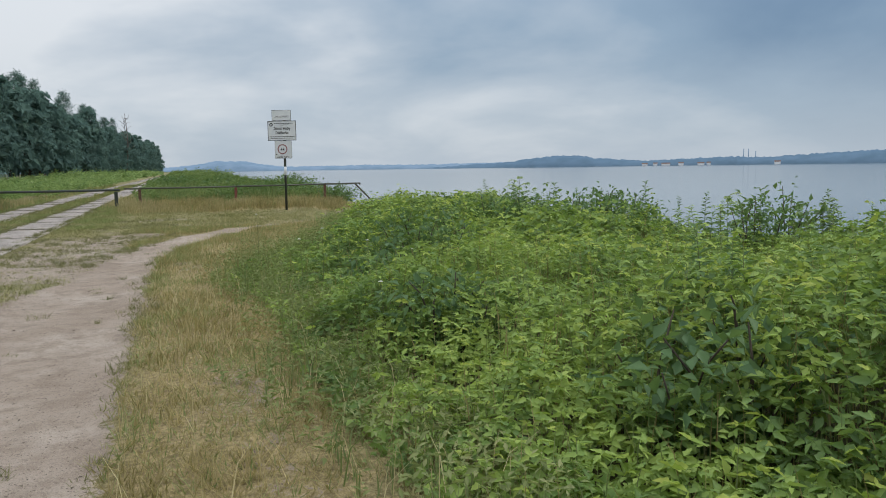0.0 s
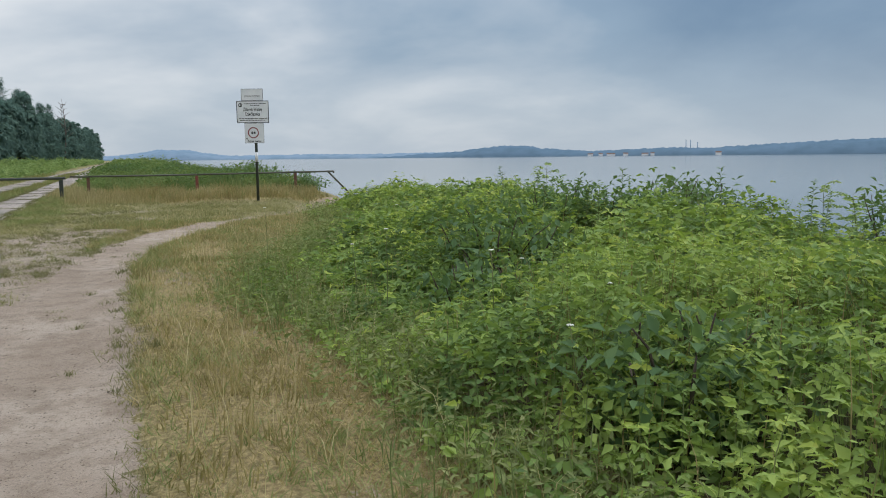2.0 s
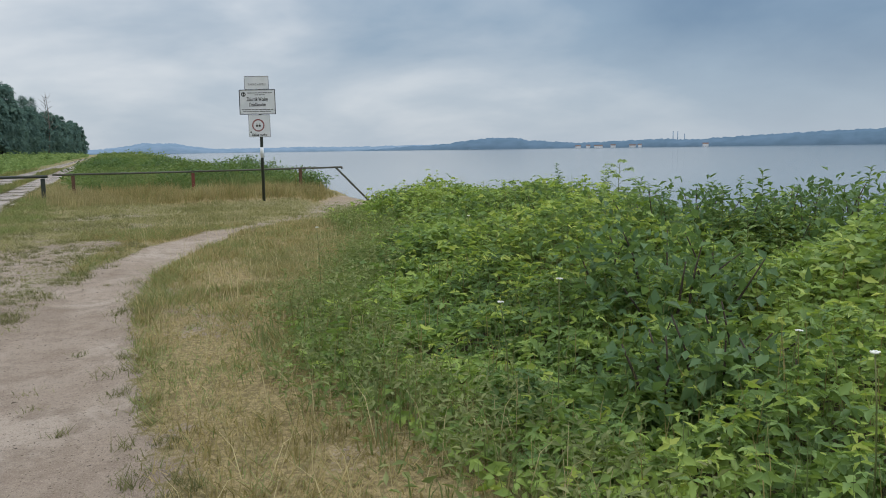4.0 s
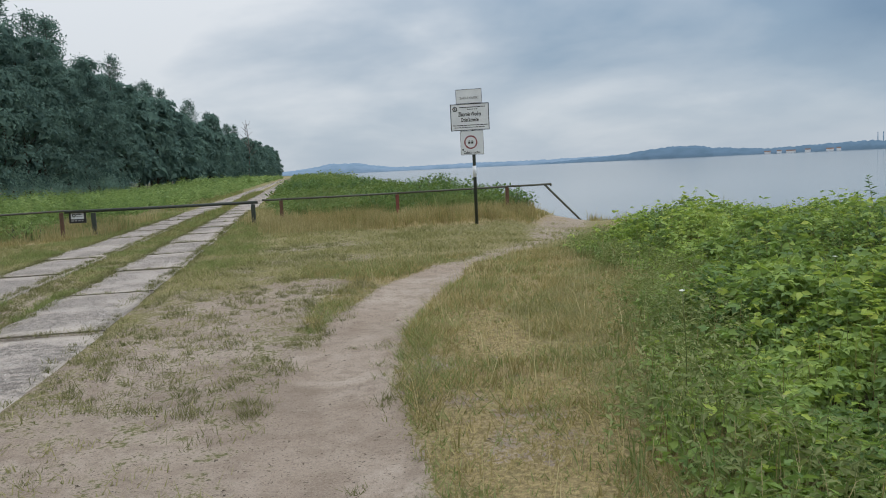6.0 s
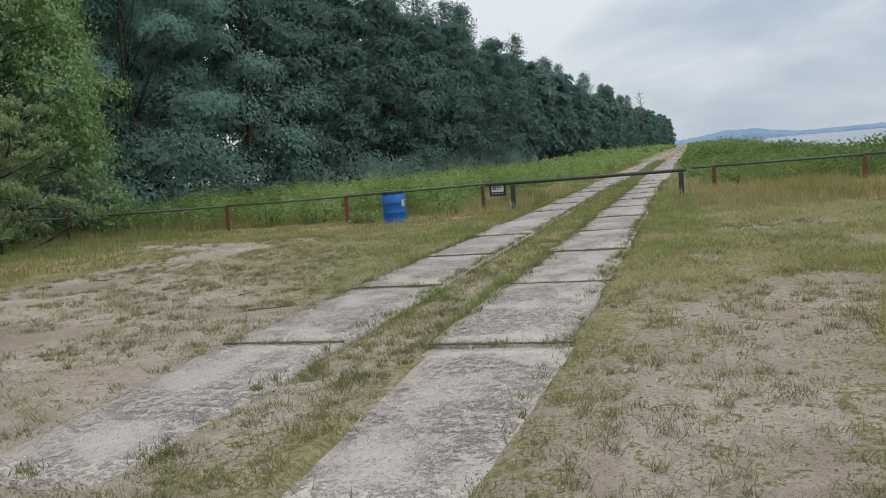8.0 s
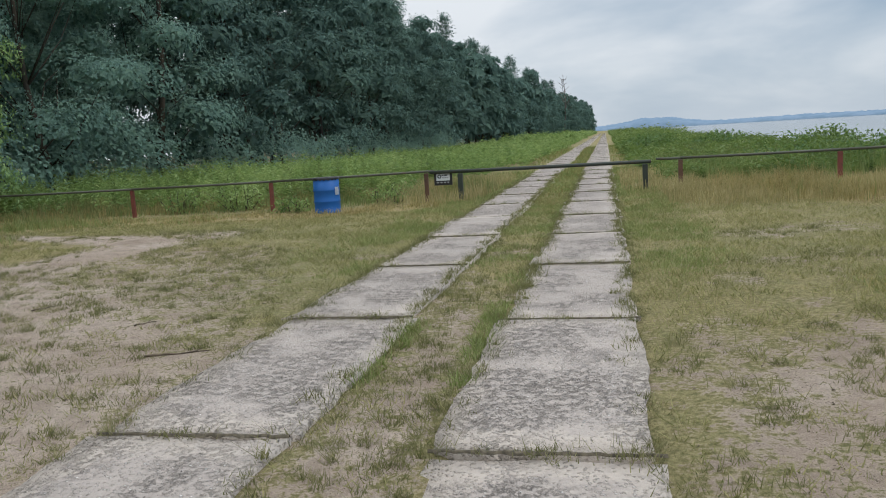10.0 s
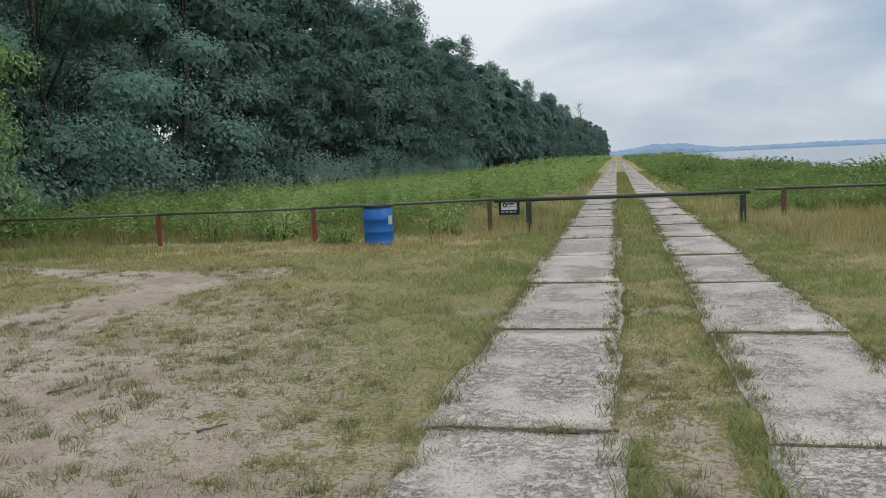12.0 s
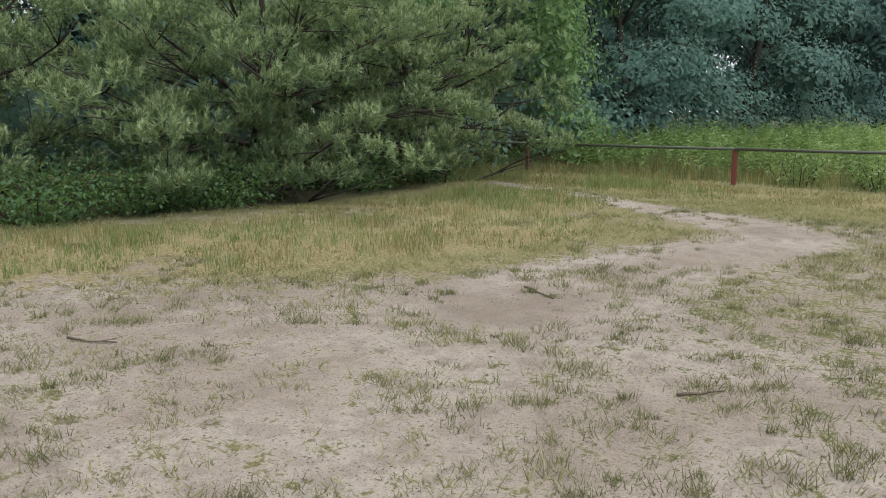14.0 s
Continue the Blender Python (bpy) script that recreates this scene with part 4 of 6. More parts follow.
def domed_tree(name, seed, height, radius, leaves, leaf, material, label, clumps=30, low=0.10, droop=0.0, stem=0.17, core=0.3, size_of_dome=0.46):
    """A broad crown of separate leafy domes on limbs, with dark hollows between them."""
    r = np.random.default_rng(seed)
    t = empty(name, 0, 0)
    trunk = limb_points(r, (0, 0, -0.3), (r.normal(0, 0.5), r.normal(0, 0.5), height * 0.9), 0.5, 9)
    wood = [tube_arrays(trunk, np.linspace(stem, 0.035, 9) * (1 + 0.5 * np.exp(-np.arange(9))), 8)]
    pos, nrm, size = [], [], []
    per = leaves // clumps
    for c in range(clumps):
        f = low + (0.95 - low) * ((c + r.random()) / clumps) ** 0.85
        prof = math.sqrt(max(0.05, 1 - ((f - 0.40) / 0.62) ** 2))
        ang = c * 2.399 + r.normal(0, 0.35)
        dome = radius * size_of_dome * r.uniform(0.75, 1.25) * (1.08 - 0.4 * f)
        reach = max(0.1, radius * prof * r.uniform(0.6, 1.0) - dome * 0.5)
        tip = np.array([reach * math.cos(ang), reach * math.sin(ang), height * f - droop * reach * 0.3])
        lp = limb_points(r, trunk[min(8, int(f * 6.5))], tip, 0.35, 5)
        wood.append(tube_arrays(lp[::2], np.linspace(stem * 0.45 * (1.1 - f), 0.014, 3), 4))
        d = unit(r.normal(0, 1, (per, 3)) + np.array([0.35 * math.cos(ang), 0.35 * math.sin(ang), 0.35]))
        d[:, 2] = np.where(d[:, 2] < -0.3, -d[:, 2], d[:, 2])
        lump = 1 + 0.16 * np.sin(6 * d[:, 0] + c) + 0.16 * np.sin(7 * d[:, 1] + 5 * d[:, 2] + 2 * c)
        inner = r.random(per) < core
        rad = dome * lump * np.where(inner, r.uniform(0.55, 0.82, per), r.uniform(0.82, 1.1, per))
        q = tip + d * rad[:, None] * np.array([1.1, 1.1, 0.72])
        q[:, 2] -= droop * r.random(per) * (1 - d[:, 2]) * 1.1
        pos.append(q)
        nrm.append(unit(d + np.array([0, 0, 0.3]) + r.normal(0, 0.25, (per, 3))))
        size.append(leaf * r.uniform(0.65, 1.25, per) * np.where(inner, 2.3, 1.0))
    pos, nrm, size = np.concatenate(pos), np.concatenate(nrm), np.concatenate(size)
    pos[:, 2] = np.maximum(pos[:, 2], 0.15)
    along = unit(np.cross(nrm, r.normal(0, 1, pos.shape)) + np.array([0, 0, -0.2 - droop]))
    v, f = leaf_arrays(pos, along, nrm, size, size * r.uniform(0.45, 0.66, len(pos)))
    wv, wf = merge(wood)
    link_mesh("trunk", np_mesh("trunk", wv, wf, True), BARK, t)
    link_mesh("crown", np_mesh("crown", v, f), material, t)
    return tagged(t, label, "tree")


def conifer(name, seed, height, radius, leaves, material, label, bare=0.25):
    """A tall narrow pine of the wood's skyline."""
    r = np.random.default_rng(seed)
    t = empty(name, 0, 0)
    trunk = limb_points(r, (0, 0, -0.3), (r.normal(0, 0.2), r.normal(0, 0.2), height), 0.2, 8)
    wood = [tube_arrays(trunk, np.linspace(0.2, 0.02, 8), 7)]
    pos, out = [], []
    tiers = 34
    per = leaves // tiers
    for c in range(tiers):
        f = bare + (1 - bare) * (c + r.random()) / tiers
        ang = c * 2.399 + r.normal(0, 0.4)
        reach = 0.3 + radius * (1.02 - f) ** 0.8 * r.uniform(0.6, 1.1) / (1.02 - bare) ** 0.8
        base = np.array([0, 0, height * f])
        tip = base + np.array([reach * math.cos(ang), reach * math.sin(ang), reach * 0.25])
        wood.append(tube_arrays(limb_points(r, base, tip, 0.08, 4), np.linspace(0.05, 0.01, 4), 4))
        s = r.random(per)[:, None] ** 0.6
        q = base + (tip - base) * s + r.normal(0, 0.26 + 0.12 * reach, (per, 3)) * np.array([1, 1, 1.1])
        pos.append(q)
        out.append(np.repeat(unit((tip - base)[None]), per, 0))
    pos, out = np.concatenate(pos), np.concatenate(out)
    n = len(pos)
    along = unit(out + r.normal(0, 0.6, (n, 3)) + np.array([0, 0, 0.25]))
    size = r.uniform(0.25, 0.5, n)
    v, f = leaf_arrays(pos, along, unit(r.normal(0, 0.5, (n, 3)) + np.array([0, 0, 1])), size, size * 0.38)
    wv, wf = merge(wood)
    link_mesh("trunk", np_mesh("trunk", wv, wf, True), PINE_BARK, t)
    link_mesh("crown", np_mesh("crown", v, f), material, t)
    return tagged(t, label, "tree")


def place(protos, used, x, y, s, rz, group):
    """Put a tree down: the first of its kind is the prototype itself."""
    proto = protos[used["n"] % len(protos)]
    used["n"] += 1
    m = Matrix.Translation((x, y, float(ground_z(x, y)))) @ pose(0, 0, 0, 0, 0, rz)
    ob = proto if proto not in used["done"] else copy_thing(proto, m)
    used["done"].add(proto)
    ob.matrix_basis = m @ Matrix.Diagonal((s, s, s, 1))
    return tagged(ob, group=group)


def build_wood():
    r = random.Random(12)
    lab = "tall dark green broadleaf tree at the wood's edge"
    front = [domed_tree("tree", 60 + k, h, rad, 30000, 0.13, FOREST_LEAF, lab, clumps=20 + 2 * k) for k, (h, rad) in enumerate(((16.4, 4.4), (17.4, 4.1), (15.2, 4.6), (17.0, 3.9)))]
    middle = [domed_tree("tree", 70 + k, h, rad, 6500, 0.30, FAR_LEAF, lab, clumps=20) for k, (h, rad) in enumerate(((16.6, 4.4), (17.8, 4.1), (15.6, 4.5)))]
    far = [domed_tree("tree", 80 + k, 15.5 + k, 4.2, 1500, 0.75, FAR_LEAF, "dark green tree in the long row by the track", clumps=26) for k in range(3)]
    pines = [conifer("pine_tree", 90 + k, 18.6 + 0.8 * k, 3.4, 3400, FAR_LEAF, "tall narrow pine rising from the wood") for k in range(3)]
    uf, um, ur, up = ({"n": 0, "done": set()} for _ in range(4))
    y = 8.0
    while y < 118:
        for row, x in enumerate((-24.6, -30.0, -35.5)):
            if row and y < 22:
                continue
            if row == 0 and y < 42:
                x = -29.8
            elif row == 1 and y < 42:
                x = -34.0
            elif y < 42:
                continue
            if row and r.random() < 0.3 * row:
                continue
            kinds, count = (front, uf) if 21 < y < 52 else (middle, um)
            place(kinds, count, x + r.uniform(-1.0, 1.0), y + row * 2.1 + r.uniform(-1.2, 1.2), r.uniform(0.88, 1.08) if y < 50 else r.uniform(0.80, 1.02), r.uniform(0, 360), "edge of the wood")
        y += 4.9 if y < 60 else 6.2
    while y < 486:
        for row in (0, 1):
            x = np.interp(y, (118, 280, 400, 486), (-24.0, -20.0, -15.0, -11.8)) - 6.0 * row
            place(far, ur, x + r.uniform(-1.4, 1.4), y + r.uniform(-2, 2), r.uniform(0.74, 1.0), r.uniform(0, 360), "edge of the wood")
        y += 7.0
    for y in (58, 62, 66, 71, 74, 79, 83, 88, 95, 100, 104, 109, 115, 121, 128, 134, 141, 150, 158, 166, 175, 190, 205, 218, 230, 246, 262, 268, 272, 300, 320):
        place(pines, up, -25.5 + max(0, y - 118) * 0.027 + r.uniform(-2.2, 0.9), y, r.uniform(0.83, 1.03), r.uniform(0, 360), "edge of the wood")
    for x, y in ((-28.2, 37.5), (-28.8, 31.0), (-28.6, 43.5), (-30.0, 24.0)):
        place(front, uf, x, y, r.uniform(0.9, 1.0), r.uniform(0, 360), "edge of the wood")
    for k in range(11):
        place(middle, um, -40.0 + r.uniform(-1.5, 1.5), 14 + 5.0 * k, r.uniform(0.95, 1.1), r.uniform(0, 360), "edge of the wood")
    # one bare tree near the end of the row
    d = tagged(empty("dead_tree", -16.6, 292), "bare dead tree among the green ones", "tree")
    rr = np.random.default_rng(3)
    wood = [tube_arrays(limb_points(rr, (0, 0, -0.3), (0.4, 0.3, 21), 0.4, 7), np.linspace(0.32, 0.06, 7), 6)]
    for k in range(22):
        z = 8 + 12 * k / 22
        a = k * 2.4
        l = 3.4 - 2.0 * k / 22
        wood.append(tube_arrays(limb_points(rr, (0.3, 0.2, z), (0.3 + l * math.cos(a), 0.2 + l * math.sin(a), z + l * 0.8), 0.3, 4), np.linspace(0.11, 0.03, 4), 4))
    wv, wf = merge(wood)
    link_mesh("trunk", np_mesh("trunk", wv, wf, True), DRY_WOOD, d)


build_wood()


def build_undergrowth(n, x0, x1, y1, seed, leaf, lift):
    """The leafy skirt that closes the foot of the wood."""
    r = np.random.default_rng(seed)
    y = 8 + (y1 - 8) * r.random(n) ** 1.4
    x = x0 + (x1 - x0) * r.random(n) ** 0.7
    top = lift + 2.4 * vnoise(x * 0.5, y, 0.45, 8)
    z = top * r.random(n) ** 0.6
    x = x + 1.1 * (z / 3.0) * (vnoise(x, y + z, 0.8, 9) - 0.3)
    nrm = unit(r.normal(0, 0.4, (n, 3)) + np.array([0.8, 0, 0.7]))
    along = np.cross(nrm, r.normal(0, 1, (n, 3)))
    s = r.uniform(*leaf, n)
    v, f = leaf_arrays(np.stack([x, y, z], 1), along, nrm, s, s * 0.6)
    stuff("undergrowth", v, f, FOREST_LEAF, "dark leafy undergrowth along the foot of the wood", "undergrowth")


build_undergrowth(30000, -22.2, -24.8, 128, 31, (0.13, 0.28), 1.2)
build_undergrowth(9000, -26.5, -29.5, 66, 33, (0.2, 0.4), 1.8)
build_undergrowth(9000, -33.0, -36.0, 70, 32, (0.3, 0.5), 2.2)


def build_light_trees():
    a = domed_tree("robinia_tree", 120, 11.5, 4.0, 38000, 0.115, LIGHT_LEAF, "light green drooping broadleaf tree behind the fence", clumps=52, droop=0.55, core=0.2, size_of_dome=0.33)
    a.matrix_basis = pose(-24.2, 33.0, 0, 0, 0, 40)
    b = domed_tree("robinia_tree", 121, 8.5, 3.4, 9000, 0.17, LIGHT_LEAF, "light green broadleaf tree beside the pines", clumps=40, droop=0.45, core=0.2, size_of_dome=0.33)
    b.matrix_basis = pose(-25.2, 18.2, 0, 0, 0, 200)


build_light_trees()


def needle_arrays(r, p, d, k, length, spread, width):
    """Bottle-brush shoots: k needles splayed round each axis d from p."""
    n = len(p)
    P, D = np.repeat(p, k, 0), np.repeat(d, k, 0)
    ln = np.repeat(length, k)
    nd = unit(D + r.normal(0, spread, (n * k, 3)))
    start = P + D * (r.random(n * k) * ln)[:, None]
    end = start + nd * (np.repeat(length, k) * r.uniform(0.55, 0.85, n * k))[:, None]
    w = unit(np.cross(nd, r.normal(0, 1, (n * k, 3)))) * width
    return np.stack([start - w, start + w, end], 1).reshape(-1, 3), np.arange(3 * n * k).reshape(-1, 3)


def spreading_pine(seed, height, radius, pads, label, lean=(0.5, 0.2)):
    """A low spreading pine: crooked limbs that end in pads of upright needle shoots."""
    r = np.random.default_rng(seed)
    t = tagged(empty("pine_tree", 0, 0), label, "tree")
    trunk = limb_points(r, (0, 0, -0.2), (*lean, height * 0.85), 0.35, 7)
    wood = [tube_arrays(trunk, np.linspace(0.17, 0.04, 7), 8)]
    dead = []
    old_p, old_d, new_p, new_d = [], [], [], []
    limbs = 36
    for c in range(limbs):
        f = 0.08 + 0.90 * (c + r.random()) / limbs
        ang = c * 2.399 + r.normal(0, 0.2)
        out = np.array([math.cos(ang), math.sin(ang), 0.0])
        reach = radius * math.sqrt(max(0.05, 1 - ((f - 0.38) / 0.72) ** 2)) * r.uniform(0.72, 1.05)
        start = trunk[min(6, int(f * 5))]
        tip = out * reach + np.array([0, 0, height * f * r.uniform(0.85, 1.0) + 0.2])
        lp = limb_points(r, start, tip, 0.25, 6)
        wood.append(tube_arrays(lp, np.linspace(0.045, 0.010, 6), 5))
        for _ in range(3):
            a = lp[r.integers(1, 4)]
            dead.append(tube_arrays(limb_points(r, a, a + r.normal(0, 0.4, 3) * np.array([1, 1, 0.5]) + out * 0.3, 0.06, 4), np.linspace(0.012, 0.003, 4), 4))
        for q in range(pads):
            u = 0.34 + 0.66 * (q + r.random()) / pads
            cen = lp[0] + (tip - lp[0]) * u + r.normal(0, 1, 3) * np.array([0.38, 0.38, 0.18]) * (0.5 + u)
            wood.append(tube_arrays(np.stack([lp[min(5, int(u * 5))], cen]), [0.016, 0.006], 4))
            m = int(r.integers(16, 28))
            d = unit(r.normal(0, 1, (m, 3)) + out * 0.45 + np.array([0, 0, 0.75]))
            d[:, 2] = np.where(d[:, 2] < -0.15, -d[:, 2], d[:, 2])
            rad = r.uniform(0.24, 0.42) * r.uniform(0.55, 1.05, m)
            p = cen + d * rad[:, None] * np.array([1.15, 1.15, 0.7])
            axis = unit(d * 0.8 + np.array([0, 0, 0.7]))
            fresh = (d[:, 2] > 0.25) & (r.random(m) < 0.75)
            old_p.append(p)
            old_d.append(axis)
            new_p.append(p[fresh] + axis[fresh] * 0.07)
            new_d.append(axis[fresh])
    old_p, old_d, new_p, new_d = (np.concatenate(a) for a in (old_p, old_d, new_p, new_d))
    for a in (old_p, new_p):
        a[:, 2] = np.maximum(a[:, 2], 0.3)
    wv, wf = merge(wood)
    link_mesh("trunk", np_mesh("trunk", wv, wf, True), PINE_BARK, t)
    wv, wf = merge(dead)
    link_mesh("dead_wood", np_mesh("dead_wood", wv, wf, True), DRY_WOOD, t, "bare grey twigs inside the crown")["kind"] = "stuff"
    v, f = needle_arrays(r, old_p, old_d, 12, r.uniform(0.13, 0.20, len(old_p)), 0.62, 0.012)
    link_mesh("crown", np_mesh("crown", v, f), PINE_NEEDLE, t)
    v, f = needle_arrays(r, new_p, new_d, 18, r.uniform(0.11, 0.16, len(new_p)), 0.5, 0.012)
    link_mesh("new_growth", np_mesh("new_growth", v, f), PINE_SHOOT, t, "pale grey green new shoots")["kind"] = "stuff"
    return t


def build_pines():
    a = spreading_pine(140, 4.7, 4.1, 12, "low spreading pine with pale grey green needle tufts")
    a.matrix_basis = pose(-20.6, 23.6, 0, 0, 0, 20)
    b = spreading_pine(141, 4.6, 3.3, 7, "low bushy pine beside the open sand")
    b.matrix_basis = pose(-22.4, 18.6, 0, 0, 0, 130)
    c = spreading_pine(142, 4.2, 2.7, 5, "small spreading pine near the fence")
    c.matrix_basis = pose(-20.4, 28.0, 0, 0, 0, 250)


build_pines()


def build_shrub(name, x, y, h, rad, n, leaf, material, seed, label, category="shrub"):
    r = np.random.default_rng(seed)
    t = tagged(empty(name, x, y, float(ground_z(x, y))), label, category)
    pos = []
    for k in range(14):
        a, rr = k * 2.4, rad * math.sqrt((k + 0.5) / 14)
        tip = np.array([rr * math.cos(a), rr * math.sin(a), h * (1.0 - 0.35 * (rr / rad) ** 2) * r.uniform(0.8, 1.05)])
        lp = limb_points(r, (0.2 * math.cos(a), 0.2 * math.sin(a), -0.1), tip, 0.08, 5)
        tube_part("branch", lp, np.linspace(0.014, 0.004, 5), BARK, t, sides=5)
        m = n // 14
        s = r.random(m)[:, None] ** 0.7
        pos.append(lp[0] + (tip - lp[0]) * s + r.normal(0, 0.13 * rad + 0.03, (m, 3)) * np.array([1, 1, 0.45]))
    p = np.concatenate(pos)
    p[:, 2] = np.abs(p[:, 2])
    along = unit(p * np.array([1, 1, 0.3]) * 0.6 + r.normal(0, 0.6, p.shape) + np.array([0, 0, 0.05]))
    s = leaf * r.uniform(0.6, 1.2, len(p))
    v, f = leaf_arrays(p, along, unit(r.normal(0, 0.3, p.shape) + np.array([0, 0, 1])), s, s * 0.55)
    link_mesh("foliage", np_mesh("foliage", v, f), material, t)
    return t


for k, (x, y, h, rad, n) in enumerate(((-18.0, 19.4, 1.5, 1.6, 2400), (-18.4, 22.2, 1.3, 1.6, 2400), (-18.9, 25.4, 1.15, 1.4, 1700), (-19.2, 16.4, 2.4, 1.9, 2800), (-18.2, 20.9, 1.1, 1.2, 1400), (-19.6, 27.6, 0.9, 1.1, 1100))):
    build_shrub("shrub", x - 0.5, y, h * 0.62, rad, n, 0.09, DARK_LEAF, 200 + k, "dark leafy shrub growing under the pines")
for k, (x, y, h, rad, n) in enumerate(((2.75, 3.8, 0.72, 0.55, 900), (2.15, 6.1, 0.66, 0.5, 900), (2.5, 8.9, 0.6, 0.5, 700), (3.3, 10.2, 0.85, 0.75, 1300), (5.4, 12.6, 1.0, 0.9, 1500), (6.6, 11.8, 1.05, 0.9, 1500), (5.6, 15.6, 0.8, 0.8, 1000), (7.3, 12.6, 0.95, 0.8, 1000), (7.9, 9.4, 1.0, 0.7, 800), (8.4, 7.2, 1.1, 0.7, 800), (8.2, 5.0, 1.05, 0.8, 900))):
    build_shrub("shrub", x, y, h, rad, n, 0.10, DARK_LEAF, 260 + k, "dark green leafy shrub among the brambles")
for k, (x, y, h, rad, n) in enumerate(((4.6, 37.4, 0.92, 1.4, 1500), (6.0, 38.2, 0.85, 1.2, 1200), (2.6, 38.6, 0.85, 1.2, 1200), (6.3, 33.2, 0.62, 0.6, 600))):
    build_shrub("shrub", x, y, h, rad, n, 0.13, DARK_LEAF, 220 + k, "dark green shrub among the reeds")
for k, (x, y, h, rad, n) in enumerate(((-0.6, 62.0, 1.15, 1.3, 900), (0.6, 66.0, 1.2, 1.5, 1000), (3.2, 58.0, 1.1, 1.6, 1000), (7.0, 52.0, 1.1, 1.6, 1000), (9.0, 47.0, 1.2, 1.5, 1000))):
    build_shrub("shrub", x, y, h, rad, n, 0.2, DARK_LEAF, 280 + k, "rounded dark green bush beside the track")
for k, (x, y, h, rad, n) in enumerate(((-10.6, 31.9, 0.42, 0.45, 330), (-8.35, 32.9, 0.5, 0.5, 380), (-14.2, 33.0, 0.75, 0.6, 480), (-12.6, 33.1, 0.8, 0.8, 700))):
    build_shrub("weed_clump", x, y, h, rad, n, 0.10, WEED_LEAF, 240 + k, "low green weed clump by the fence", "weed")


# ---- thicket, weeds, reeds, grass ----
def bramble_height(x, y):
    d = bramble_in(x, y)
    h = 0.10 + 0.36 * sstep(d, -0.1, 1.5) + 0.74 * (vnoise(x, y, 0.75, 14) - 0.47) * sstep(d, 0, 0.8) + (0.30 * (vnoise(x, y, 1.9, 15) - 0.5) + 0.26 * (vnoise(x, y, 3.6, 16) - 0.5)) * sstep(d, -0.2, 0.5)
    h = h + 0.12 * np.exp(-(((np.asarray(x) - 5.0) / 1.4) ** 2 + ((np.asarray(y) - 20.0) / 1.8) ** 2))
    return np.maximum(h, 0.08)


